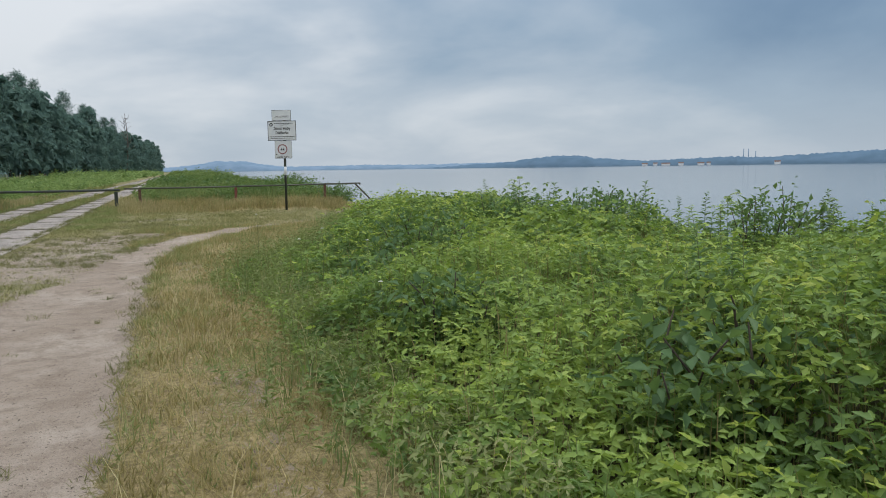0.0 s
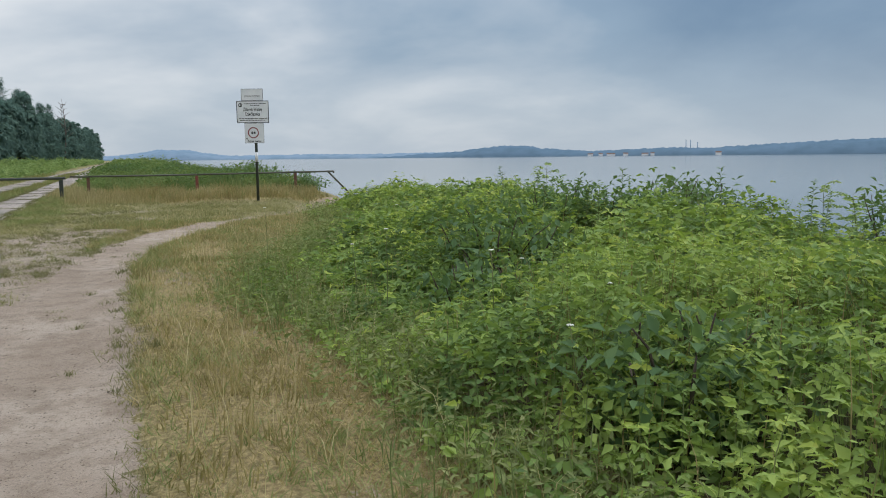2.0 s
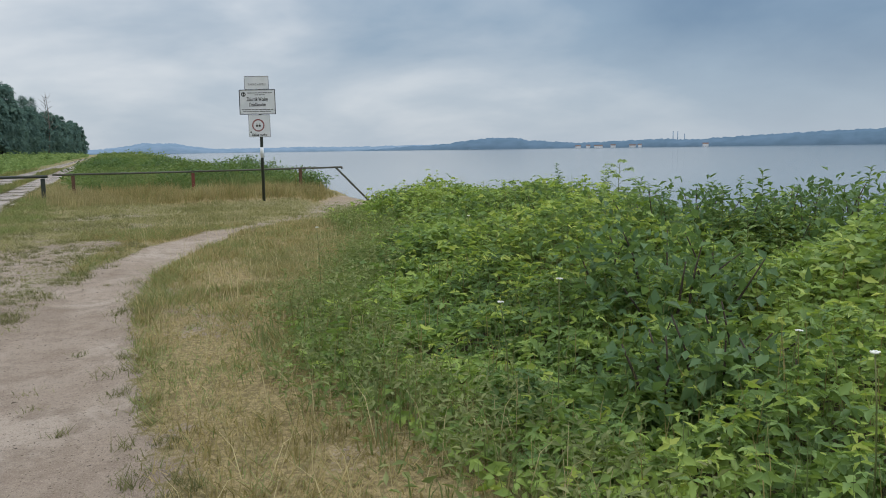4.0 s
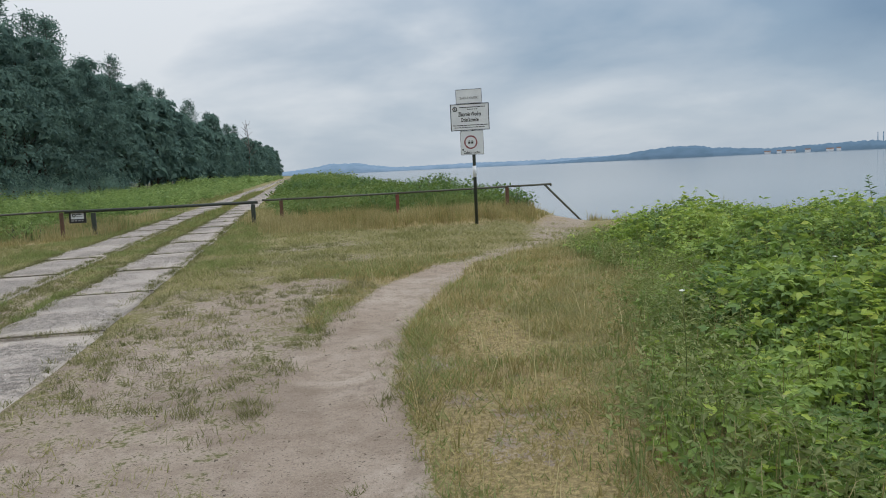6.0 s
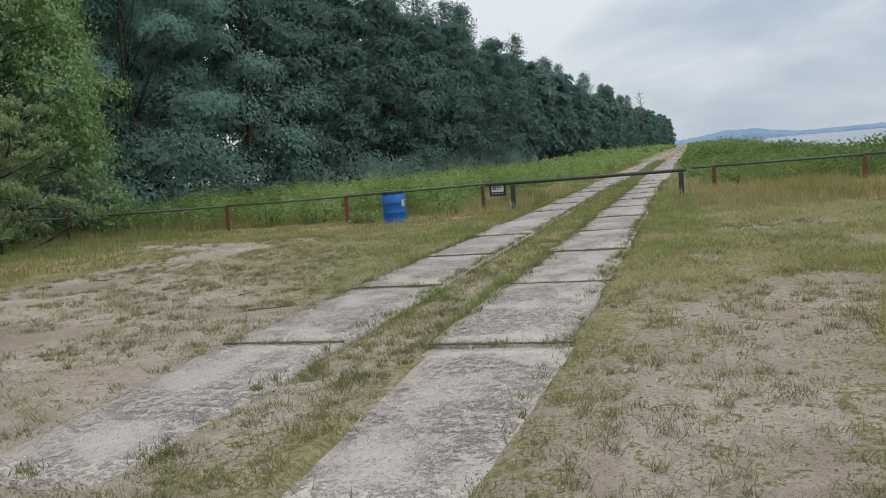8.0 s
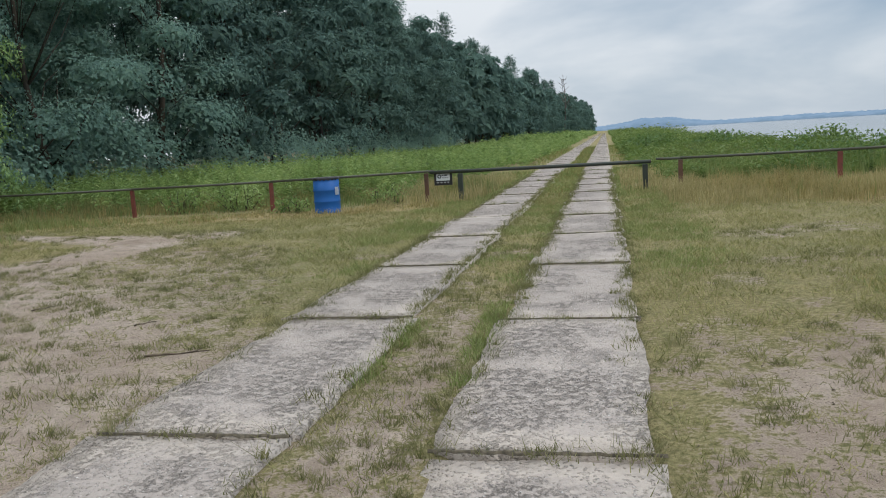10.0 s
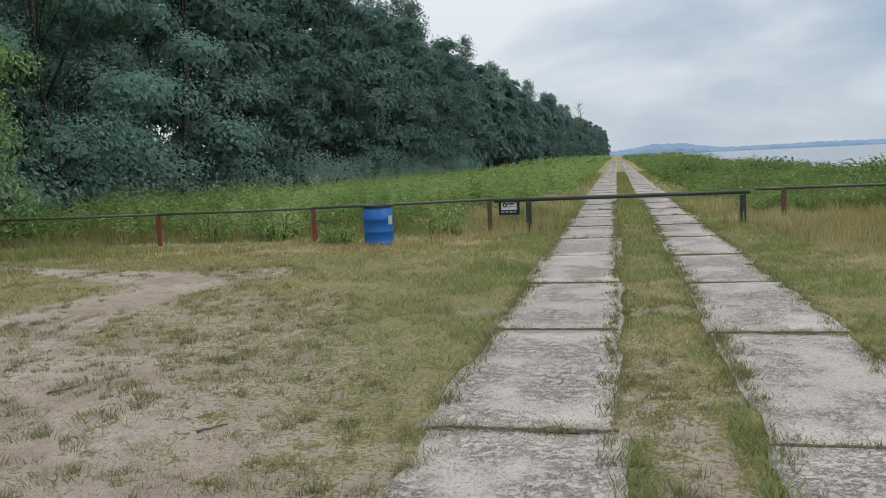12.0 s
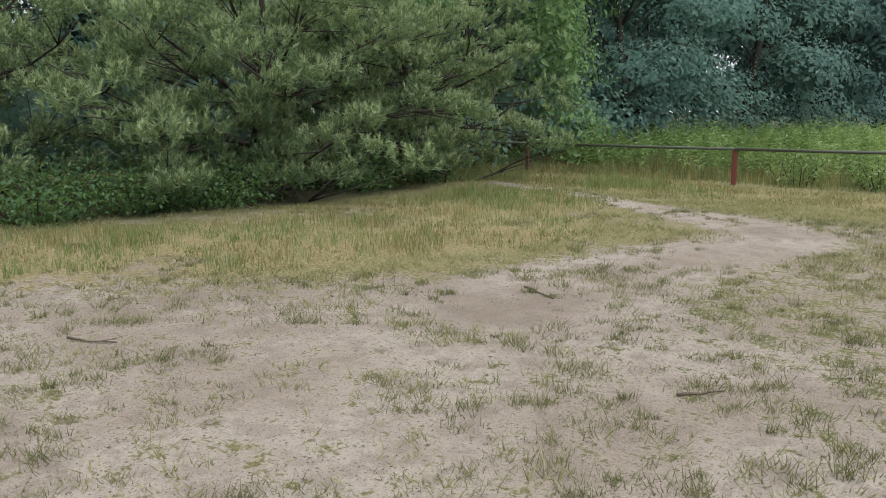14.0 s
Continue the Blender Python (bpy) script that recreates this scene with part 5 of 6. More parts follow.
def build_bramble():
    r = np.random.default_rng(17)
    n = 240000
    x, y = r.uniform(0.6, 9.0, n), -2.5 + 25.2 * r.random(n)
    b = bramble_in(x, y)
    thin = sstep(b, -0.55, 0.6) ** 1.5 * sstep(vnoise(x, y, 1.4, 19) + 0.4 * sstep(b, 0, 1), 0.12, 0.4)
    keep = (r.random(n) < thin * np.where(y < 1, 0.3, np.where(y < 14, 0.66, 0.5)))
    x, y = x[keep], y[keep]
    n = len(x)
    hh = bramble_height(x, y)
    z = ground_z(x, y) + hh * (0.2 + 0.8 * r.random(n) ** 0.5)
    # shoots that stand above the rest
    shoot = r.random(n) < 0.08
    z = z + np.where(shoot, r.uniform(0.0, 0.22, n), 0)
    az = r.random(n) * 6.283
    base = np.stack([x, y, z], 1)
    tilt = unit(r.normal(0, 0.6, (n, 3)) + np.array([0.05, -0.15, 1.0]))
    size = r.uniform(0.026, 0.066, n) * (0.8 + 0.45 * vnoise(x, y, 0.8, 27))
    near = (y < 12) & (y > 2.0) & (x < 3.3)
    chunks = []
    young = (r.random(n) < 0.10 + 0.5 * sstep((z - ground_z(x, y)) / np.maximum(hh, 0.1), 0.8, 1.05) * sstep(vnoise(x, y, 0.55, 23), 0.42, 0.68))
    for da, sc in ((0.0, 1.2), (1.3, 0.95), (-1.3, 0.95)):
        for mask, fn in ((near & young, leaf6_arrays), (near & ~young, leaf6_arrays), (~near & young, leaf_arrays), (~near & ~young, leaf_arrays)):
            k = int(mask.sum())
            a = az[mask] + da + r.normal(0, 0.15, k)
            along = np.stack([np.cos(a), np.sin(a), r.normal(-0.05, 0.3, k)], 1)
            l = size[mask] * sc * (1.0 if fn is leaf6_arrays else 1.25)
            chunks.append(fn(base[mask], along, tilt[mask], l, l * r.uniform(0.46, 0.66, k), 0.16))
    # leaves that fill the flank down to the ground
    m = 52000
    fx, fy = r.uniform(0.8, 4.6, m), 2.2 + 19 * r.random(m) ** 1.25
    keep = (bramble_in(fx, fy) > -0.25) & (bramble_in(fx, fy) < 1.7)
    fx, fy = fx[keep], fy[keep]
    m = len(fx)
    fz = ground_z(fx, fy) + bramble_height(fx, fy) * r.uniform(0.06, 0.85, m)
    nrm = unit(r.normal(0, 0.5, (m, 3)) + np.array([-0.45, -0.55, 0.8]))
    fl = r.uniform(0.035, 0.078, m)
    chunks += [leaf_arrays(np.zeros((0, 3)), np.zeros((0, 3)), np.zeros((0, 3)), np.zeros(0), np.zeros(0)),
               leaf_arrays(np.stack([fx, fy, fz], 1), np.cross(nrm, r.normal(0, 1, (m, 3))), nrm, fl, fl * r.uniform(0.5, 0.7, m))]
    v, f = merge(chunks[0::2])
    stuff("young_brambles", v, f, YOUNG_LEAF, "yellow green young shoots over the brambles", "bramble")
    v, f = merge(chunks[1::2])
    stuff("bramble_thicket", v, f, BRAMBLE_LEAF, "dense green bramble thicket along the lake bank", "bramble")
    m = 21000
    x, y = r.uniform(0.9, 8.5, m), -2 + 24 * r.random(m)
    keep = bramble_in(x, y) > -0.3
    x, y = x[keep], y[keep]
    base = np.stack([x, y, ground_z(x, y)], 1)
    pale = r.random(len(x)) < 0.35
    for mask, mat, lab in ((~pale, REED_LEAF, "thin green stalks rising through the brambles"), (pale, DRY_LEAF, "pale dry stalks rising through the brambles")):
        k = int(mask.sum())
        v, f = blade_arrays(base[mask], r.normal(0, 0.22, (k, 2)), bramble_height(x[mask], y[mask]) + r.uniform(-0.12, 0.26, k), np.full(k, 0.006), 0.6)
        stuff("thicket_stalks", v, f, mat, lab, "stalks")


build_bramble()



def tall_weed(seed, h, material, leaf, label, name="weed_plant"):
    """One upright weed: stem with leaves set round it, smaller to the tip."""
    r = np.random.default_rng(seed)
    t = tagged(empty(name, 0, 0), label, "weed")
    sp = limb_points(r, (0, 0, -0.05), (r.normal(0, 0.05), r.normal(0, 0.05), h), 0.04, 6)
    v, f = tube_arrays(sp, np.linspace(0.007, 0.002, 6), 5)
    link_mesh("stem", np_mesh("stem", v, f, True), STALK, t)
    n = 46
    u = np.linspace(0.12, 1.0, n) ** 0.8
    p = np.stack([np.interp(u, np.linspace(0, 1, 6), sp[:, i]) for i in range(3)], 1)
    a = np.arange(n) * 2.399 + r.normal(0, 0.6, n)
    along = np.stack([np.cos(a), np.sin(a), r.uniform(-0.35, 0.55, n) + 0.3 * u], 1)
    s = leaf * (1.15 - 0.7 * u) * r.uniform(0.75, 1.25, n)
    v, f = leaf_arrays(p, along, np.tile([0, 0, 1.0], (n, 1)) + 0.01, s, s * 0.42)
    link_mesh("leaves", np_mesh("leaves", v, f), material, t)
    return t


def build_tall_weeds():
    r = random.Random(44)
    kinds = [tall_weed(300 + k, h, DARK_LEAF if k % 2 else WEED_LEAF, 0.17, "tall leafy weed standing above the brambles") for k, h in enumerate((0.98, 1.1, 0.9, 1.04))]
    used = {"n": 0, "done": set()}
    spots = [(5.6, 12.0, 18, 1.3), (7.3, 12.0, 14, 1.3), (7.6, 9.6, 10, 1.2), (6.6, 14.2, 12, 1.2), (8.2, 7.0, 8, 1.3), (6.2, 8.2, 6, 0.9), (3.3, 4.3, 8, 0.55), (7.2, 17.0, 7, 1.0), (8.0, 4.5, 6, 1.2)]
    for cx, cy, n, s in spots:
        for _ in range(n):
            x, y = cx + r.gauss(0, s * 0.6), cy + r.gauss(0, s * 0.6)
            place(kinds, used, x, y, r.uniform(0.6, 1.0), r.uniform(0, 360), "tall weeds in the thicket")
    behind = [tall_weed(320 + k, h, LAKE_WEED if k == 1 else WEED_LEAF, 0.24, "tall bright green weed behind the fence") for k, h in enumerate((1.05, 1.25, 0.95, 1.15))]
    used = {"n": 0, "done": set()}
    for _ in range(260):
        y = 33.7 + 9 * r.random() ** 1.3
        x = r.uniform(-24.5, -8.5)
        place(behind, used, x, y, r.uniform(0.66, 1.0), r.uniform(0, 360), "tall weeds behind the fence")


build_tall_weeds()


def sapling(seed, h):
    """A young robinia: a thin stem with arching fronds of paired leaflets."""
    r = np.random.default_rng(seed)
    t = tagged(empty("robinia_sapling", 0, 0), "young robinia with paired leaflets on the bank", "sapling")
    sp = limb_points(r, (0, 0, -0.1), (r.normal(0, 0.1), r.normal(0, 0.1), h), 0.05, 6)
    tube_part("stem", sp, np.linspace(0.011, 0.004, 6), STALK, t, sides=6)
    for q in range(13):
        u = 0.35 + 0.65 * q / 12
        base = np.array([np.interp(u, np.linspace(0, 1, 6), sp[:, i]) for i in range(3)])
        a = q * 2.399 + r.normal(0, 0.3)
        l = r.uniform(0.26, 0.4)
        w = np.linspace(0, 1, 9)[:, None]
        out = np.array([math.cos(a), math.sin(a), 0.0])
        rib = base + out * l * w + np.array([0, 0, 1.0]) * l * (0.95 * w - 0.75 * w * w)
        v, f = tube_arrays(rib, np.linspace(0.004, 0.0015, 9), 4)
        fr = link_mesh("frond", np_mesh("frond", v, f, True), STALK, t)
        side = np.cross(out, (0, 0, 1.0))
        p = np.repeat(rib[2:], 2, 0)
        sg = np.tile([1.0, -1.0], len(p) // 2)[:, None]
        along = side * sg + out * 0.35 + r.normal(0, 0.08, p.shape)
        along[:, 2] += r.uniform(-0.5, 0.3, len(p))
        ln = r.uniform(0.07, 0.10, len(p))
        v, f = leaf_arrays(p, along, unit(r.normal(0, 0.7, p.shape) + np.array([0.02, 0, 1.0])), ln, ln * 0.6)
        tagged(link_mesh("leaflets", np_mesh("leaflets", v, f), WEED_LEAF, fr), kind="stuff")
    return t


def build_saplings():
    kinds = [sapling(600 + k, h) for k, h in enumerate((1.15, 1.35, 1.0))]
    used = {"n": 0, "done": set()}
    for x, y, s in ((8.3, 10.6, 0.66), (8.7, 11.3, 0.70), (8.9, 9.9, 0.72), (9.3, 10.5, 0.76), (8.6, 9.2, 0.62), (9.6, 9.4, 0.78), (9.2, 8.6, 0.70), (7.2, 16.3, 0.8), (6.9, 16.9, 0.75)):
        place(kinds, used, x, y, s, 57 * x, "young robinias on the bank")


build_saplings()


def yarrow(seed, h):
    """A thin stalk with a flat head of small white florets."""
    r = np.random.default_rng(seed)
    t = tagged(empty("yarrow_plant", 0, 0), "thin stalk with a small flat white flower head", "flower")
    tip = (r.normal(0, 0.04), r.normal(0, 0.04), h)
    tube_part("stem", limb_points(r, (0, 0, -0.05), tip, 0.02, 6), np.linspace(0.004, 0.0025, 6), STALK, t, sides=5)
    bm = bmesh.new()
    for _ in range(26):
        a, q = r.random() * 6.283, 0.016 * math.sqrt(r.random())
        bmesh.ops.create_icosphere(bm, subdivisions=1, radius=0.0032, matrix=Matrix.Translation((tip[0] + q * math.cos(a), tip[1] + q * math.sin(a), h + 0.004 - q * 0.2)))
    part("flower_head", bm, UMBEL, t, "flat white flower head")
    return t


def build_yarrows():
    kinds = [yarrow(620 + k, h) for k, h in enumerate((0.62, 0.75, 0.55))]
    used = {"n": 0, "done": set()}
    for x, y in ((1.55, 9.2), (1.75, 9.05), (1.7, 6.3), (2.3, 6.9), (1.35, 12.1), (2.6, 8.4), (3.4, 13.6), (1.9, 7.5)):
        place(kinds, used, x, y, 1.0, 83 * y, "white flowers in the brambles")


build_yarrows()


def leafy_band(name, n, x0, x1, y0, y1, top, seed, material, label, category, leaf=(0.12, 0.2), ypow=1.0, edge=None):
    """Shoulder-high weeds: upright stems crowded with leaves."""
    r = np.random.default_rng(seed)
    x, y = r.uniform(x0, x1, n), y0 + (y1 - y0) * r.random(n) ** ypow
    if edge is not None:
        keep = edge(x, y, r)
        x, y = x[keep], y[keep]
        n = len(x)
    h = top * (0.22 + 0.75 * vnoise(x, y, 0.45, seed) + 0.5 * vnoise(x, y, 1.5, seed + 1)) * r.uniform(0.7, 1.25, n)
    h = np.where(r.random(n) < 0.05, h * 1.35, h)
    k = 10
    X, Y, Hh = np.repeat(x, k), np.repeat(y, k), np.repeat(h, k)
    lean = np.repeat(r.normal(0, 0.09, (n, 2)), k, 0)
    u = np.tile(np.linspace(0.2, 1.0, k), n) * r.uniform(0.92, 1.04, n * k)
    p = np.stack([X + lean[:, 0] * u, Y + lean[:, 1] * u, ground_z(X, Y) + Hh * u], 1)
    a = np.tile(np.arange(k) * 2.399, n) + np.repeat(r.random(n) * 6.28, k)
    along = np.stack([np.cos(a), np.sin(a), r.uniform(-0.2, 0.95, n * k)], 1)
    s = r.uniform(leaf[0], leaf[1], n * k) * (1.2 - 0.5 * u)
    v, f = leaf_arrays(p, along, unit(r.normal(0, 0.45, (n * k, 3)) + np.array([0.0, 0.02, 1.0])), s, s * 0.36)
    return stuff(name, v, f, material, label, category)


def thicket_edge(x, y, r):
    b = bramble_in(x, y)
    return (b > -0.75) & (b < 0.4) & (r.random(len(x)) < sstep(b, -0.8, 0.0) ** 1.3)


leafy_band("edge_weeds", 9000, 0.3, 4.6, 1.5, 22, 0.26, 410, VERGE_LEAF, "low leafy weeds at the thicket's edge", "weeds", (0.04, 0.08), 1.0, thicket_edge)


def verge_edge(x, y, r):
    return (vnoise(x, y, 1.3, 74) * 0.6 + vnoise(x, y, 0.5, 76) * 0.4 > 0.40) & (x < -7.2 - 2.2 * vnoise(x, y, 0.4, 70) * (1 - sstep(y, 38, 44))) & (r.random(len(x)) < 0.12 + 0.88 * sstep(y + 1.2 * (vnoise(x, y, 0.5, 72) - 0.5), 33.8, 35.6))


leafy_band("tall_weeds", 8000, -24, -6.4, 33.2, 50, 0.84, 400, WEED_LEAF, "bright green shoulder-high weeds behind the fence", "weeds", (0.10, 0.21), ypow=1.3, edge=verge_edge)
leafy_band("tall_weeds", 3100, -22, -6.25, 50, 130, 0.76, 401, WEED_LEAF, "bright green weeds along the wood", "weeds", (0.2, 0.36), 1.3)
leafy_band("tall_weeds", 2600, -21, -6.8, 130, 420, 1.25, 402, WEED_LEAF, "green weeds along the far track", "weeds", (0.5, 0.9), 1.2)
leafy_band("tall_weeds", 2500, -1.9, 7.5, 43, 130, 0.7, 403, LAKE_WEED, "green weeds on the lake side of the track", "weeds", (0.2, 0.36), 1.2)
leafy_band("tall_weeds", 1200, -1.2, 9.5, 130, 420, 1.25, 404, LAKE_WEED, "green weeds on the far lake side", "weeds", (0.5, 0.9), 1.2)


leafy_band("low_weeds", 1300, -1.3, 6.6, 34.6, 43, 0.55, 405, LAKE_WEED, "green mixed weeds behind the lake fence", "weeds", (0.12, 0.22), 1.2)


def build_reeds():
    r = np.random.default_rng(55)
    n = 17000
    x, y = r.uniform(-1.9, 10.0, n), 33.2 + 22 * r.random(n) ** 1.4
    keep = (x < bank_x(y) + 0.3) & (near_line(x, y, BEACH_PATH) > 0.2) & (r.random(n) < 0.25 + 0.75 * sstep(y, 33.6, 37)) & ((x > -1.2 + 0.5 * vnoise(x, y, 0.6, 2)))
    x, y = x[keep], y[keep]
    h = (0.34 + 0.46 * vnoise(x, y, 0.7, 56)) * r.uniform(0.6, 1.2, len(x)) * (1 - 0.35 * sstep(x, 3.5, 7.5))
    v, f = blade_arrays(np.stack([x, y, ground_z(x, y)], 1), r.normal(0, 0.22, (len(x), 2)), h, np.full(len(x), 0.022), 0.6)
    stuff("reeds", v, f, REED_LEAF, "green reeds and rank grass behind the fence", "reeds")


build_reeds()


def build_strip_grass():
    """Knee-high grass between and beside the slabs past the gate."""
    r = np.random.default_rng(67)
    for n, mat, lab in ((9000, VERGE_LEAF, "tall olive grass along the slab track"), (5000, DRY_LEAF, "dry grass stalks along the slab track")):
        y = 28 + 62 * r.random(n) ** 1.5
        c = r.choice((-6.25, STRIP_X, STRIP_X, -1.9), n)
        x = c + r.uniform(-0.62, 0.62, n) * np.where(c == STRIP_X, 0.58, 1.0)
        far = sstep(y, 29, 40)
        h = (0.05 + 0.24 * far * vnoise(x, y, 0.5, 68)) * r.uniform(0.6, 1.3, n)
        w = 0.012 + 0.02 * sstep(y, 38, 80)
        v, f = blade_arrays(np.stack([x, y, ground_z(x, y) - 0.01], 1), r.normal(0, 0.3, (n, 2)), h, w, 0.7)
        stuff("strip_grass", v, f, mat, lab, "grass")


build_strip_grass()


def build_rough_grass():
    """Tall mixed grass between the mown turf, the fence and the weeds."""
    r = np.random.default_rng(58)
    for n, mat, lab, hi in ((15000, REED_LEAF, "tall green grass along the fence", 0.5), (13000, DRY_LEAF, "tall dry grass along the fence", 0.45)):
        x, y = r.uniform(-24, -5.8, n), 31.7 + 4.2 * r.random(n) ** 0.8
        keep = (r.random(n) < sstep(y + 1.2 * (vnoise(x, y, 0.6, 59) - 0.5), 31.8, 33.2)) & (vnoise(x, y, 1.1, int(hi * 100)) > 0.3)
        x, y = x[keep], y[keep]
        h = (0.12 + hi * vnoise(x, y, 0.8, 60)) * r.uniform(0.5, 1.2, len(x)) * (0.45 + 0.55 * sstep(y, 32.2, 34))
        v, f = blade_arrays(np.stack([x, y, ground_z(x, y) - 0.01], 1), r.normal(0, 0.3, (len(x), 2)), h, np.full(len(x), 0.014), 0.7)
        stuff("rough_grass", v, f, mat, lab, "grass")
    n = 2200
    x, y = r.uniform(0.0, 4.4, n), 2.5 + 19 * r.random(n)
    keep = (bramble_in(x, y) < 0.25) & (sand_at(x, y) < 0.3)
    x, y = x[keep], y[keep]
    v, f = blade_arrays(np.stack([x, y, ground_z(x, y) - 0.01], 1), r.normal(0, 0.4, (len(x), 2)), r.uniform(0.16, 0.42, len(x)), np.full(len(x), 0.0045), 0.8)
    stuff("straw_stalks", v, f, STRAW, "pale straw stalks in the dry strip", "grass")


def on_slabs(x, y, pad=0.03):
    return ((np.abs(x + 4.99) < 0.585 + pad) | (np.abs(x + 3.1) < 0.55 + pad)) & (y > 13.7)


def build_hay():
    """Tall tan grass on the mound by the sign and round the barrier posts."""
    r = np.random.default_rng(59)
    for n, x0, x1, y0, y1, hi, lab in ((15000, -1.6, 6.4, 27.4, 33.0, 0.34, "tall tan grass on the mound by the sign"), (5500, -8.6, -5.75, 30.6, 40.0, 0.42, "tall tan grass round the barrier posts"), (3500, -2.4, -0.6, 30.8, 40.0, 0.36, "tall tan grass by the fence end")):
        x, y = r.uniform(x0, x1, n), r.uniform(y0, y1, n)
        keep = (vnoise(x, y, 0.8, 57) * 0.6 + vnoise(x, y, 2.4, 58) * 0.4 > 0.34) & (r.random(n) < sstep(y, y0, y0 + 1.6)) & (near_line(x, y, BEACH_PATH) > 0.15) & ~on_slabs(x, y, 0.1)
        x, y = x[keep], y[keep]
        h = (0.10 + hi * vnoise(x, y, 1.1, 60)) * r.uniform(0.5, 1.25, len(x))
        v, f = blade_arrays(np.stack([x, y, ground_z(x, y) - 0.01], 1), r.normal(0, 0.3, (len(x), 2)), h, np.full(len(x), 0.011), 0.7)
        stuff("hay_grass", v, f, HAY_LEAF, lab, "grass")


STRAW = leaf_material("straw", [(0, (0.36, 0.29, 0.15)), (1, (0.62, 0.52, 0.30))], 0.3, 0.7)
build_rough_grass()
build_hay()


def build_short_grass():
    """Low turf in tufts, thin where the sand shows."""
    r = np.random.default_rng(61)
    n = 150000
    x = r.uniform(-18, 6.0, n)
    y = 3 + 29 * r.random(n)
    s = sand_at(x, y)
    tuft = vnoise(x, y, 2.3, 62) * 0.5 + vnoise(x, y, 7.0, 63) * 0.5
    keep = (dry_at(x, y) < 0.72) & (tuft > 0.30 + 0.40 * s) & ~on_slabs(x, y) & (bramble_in(x, y) < 0.4) & (r.random(n) < 1.02 - 0.8 * s) & (near_line(x, y, SAND_TRACK) > -0.05)
    x, y, s = x[keep], y[keep], s[keep]
    k = 4
    X, Y = np.repeat(x, k) + r.normal(0, 0.03, len(x) * k), np.repeat(y, k) + r.normal(0, 0.03, len(x) * k)
    m = len(X)
    h = np.repeat((0.03 + 0.07 * vnoise(x, y, 2.0, 64) ** 1.5) * (1 - 0.35 * s), k) * r.uniform(0.5, 1.5, m)
    v, f = spike_arrays(np.stack([X, Y, ground_z(X, Y) - 0.004], 1), r.normal(0, 0.8, (m, 2)), h, np.full(m, 0.009))
    stuff("short_grass", v, f, GRASS_LEAF, "short patchy olive turf on sandy ground", "grass")
    # single tufts standing in the sand, and along the slab joints and edges
    n = 20000
    x, y = r.uniform(-17, 0.3, n), r.uniform(2, 28.5, n)
    s = sand_at(x, y)
    clump = vnoise(x, y, 0.9, 71) * 0.55 + vnoise(x, y, 2.6, 70) * 0.45
    keep = (s > 0.30) & ~on_slabs(x, y, -0.02) & ((near_line(x, y, SAND_TRACK) > -0.1) | (r.random(n) < 0.04)) & (clump > 0.35 + 0.14 * s) & (r.random(n) < 0.75)
    x, y = x[keep], y[keep]
    jx, jy = [], []
    for x0, _, first in SLAB_ROWS:
        for q in range(12):
            for _ in range(int(r.integers(3, 13))):
                jx.append(x0 + r.uniform(-0.5, 0.5))
                jy.append(first - 0.012 + SLAB_PITCH * q + r.normal(0, 0.012))
    for x0 in (-5.58, -4.41, -3.65, -2.56):
        e = 13.3 + 30 * r.random(520) ** 1.1
        e = e[r.random(len(e)) < 0.22 + 0.78 * sstep(e, 16.5, 20.5)]
        inward = 1.0 if x0 in (-5.58, -3.65) else -1.0
        jx += list(x0 + r.normal(0, 0.05, len(e)) + inward * 0.05 * sstep(vnoise(e, e * 0 + x0 * 9, 0.9, 73), 0.45, 0.85))
        jy += list(e)
    jx += list(STRIP_X + r.uniform(-0.33, 0.33, 150))
    jy += list(13.6 + 7.0 * r.random(150))
    x, y = np.concatenate([x, jx]), np.concatenate([y, jy])
    k = 30
    spread = np.repeat(0.022 + 0.055 * r.random(len(x)) ** 1.5, k)
    X, Y = np.repeat(x, k) + r.normal(0, 1, len(x) * k) * spread, np.repeat(y, k) + r.normal(0, 1, len(x) * k) * spread
    m = len(X)
    h = np.repeat(0.026 + 0.055 * r.random(len(x)) ** 1.5, k) * r.uniform(0.5, 1.3, m)
    v, f = spike_arrays(np.stack([X, Y, np.where(on_slabs(X, Y, -0.02), 0.014, ground_z(X, Y) - 0.004)], 1), r.normal(0, 0.62, (m, 2)), h, np.full(m, 0.006))
    stuff("grass_tufts", v, f, TUFT_LEAF, "small grass tufts standing in bare sand and slab joints", "grass")


build_short_grass()


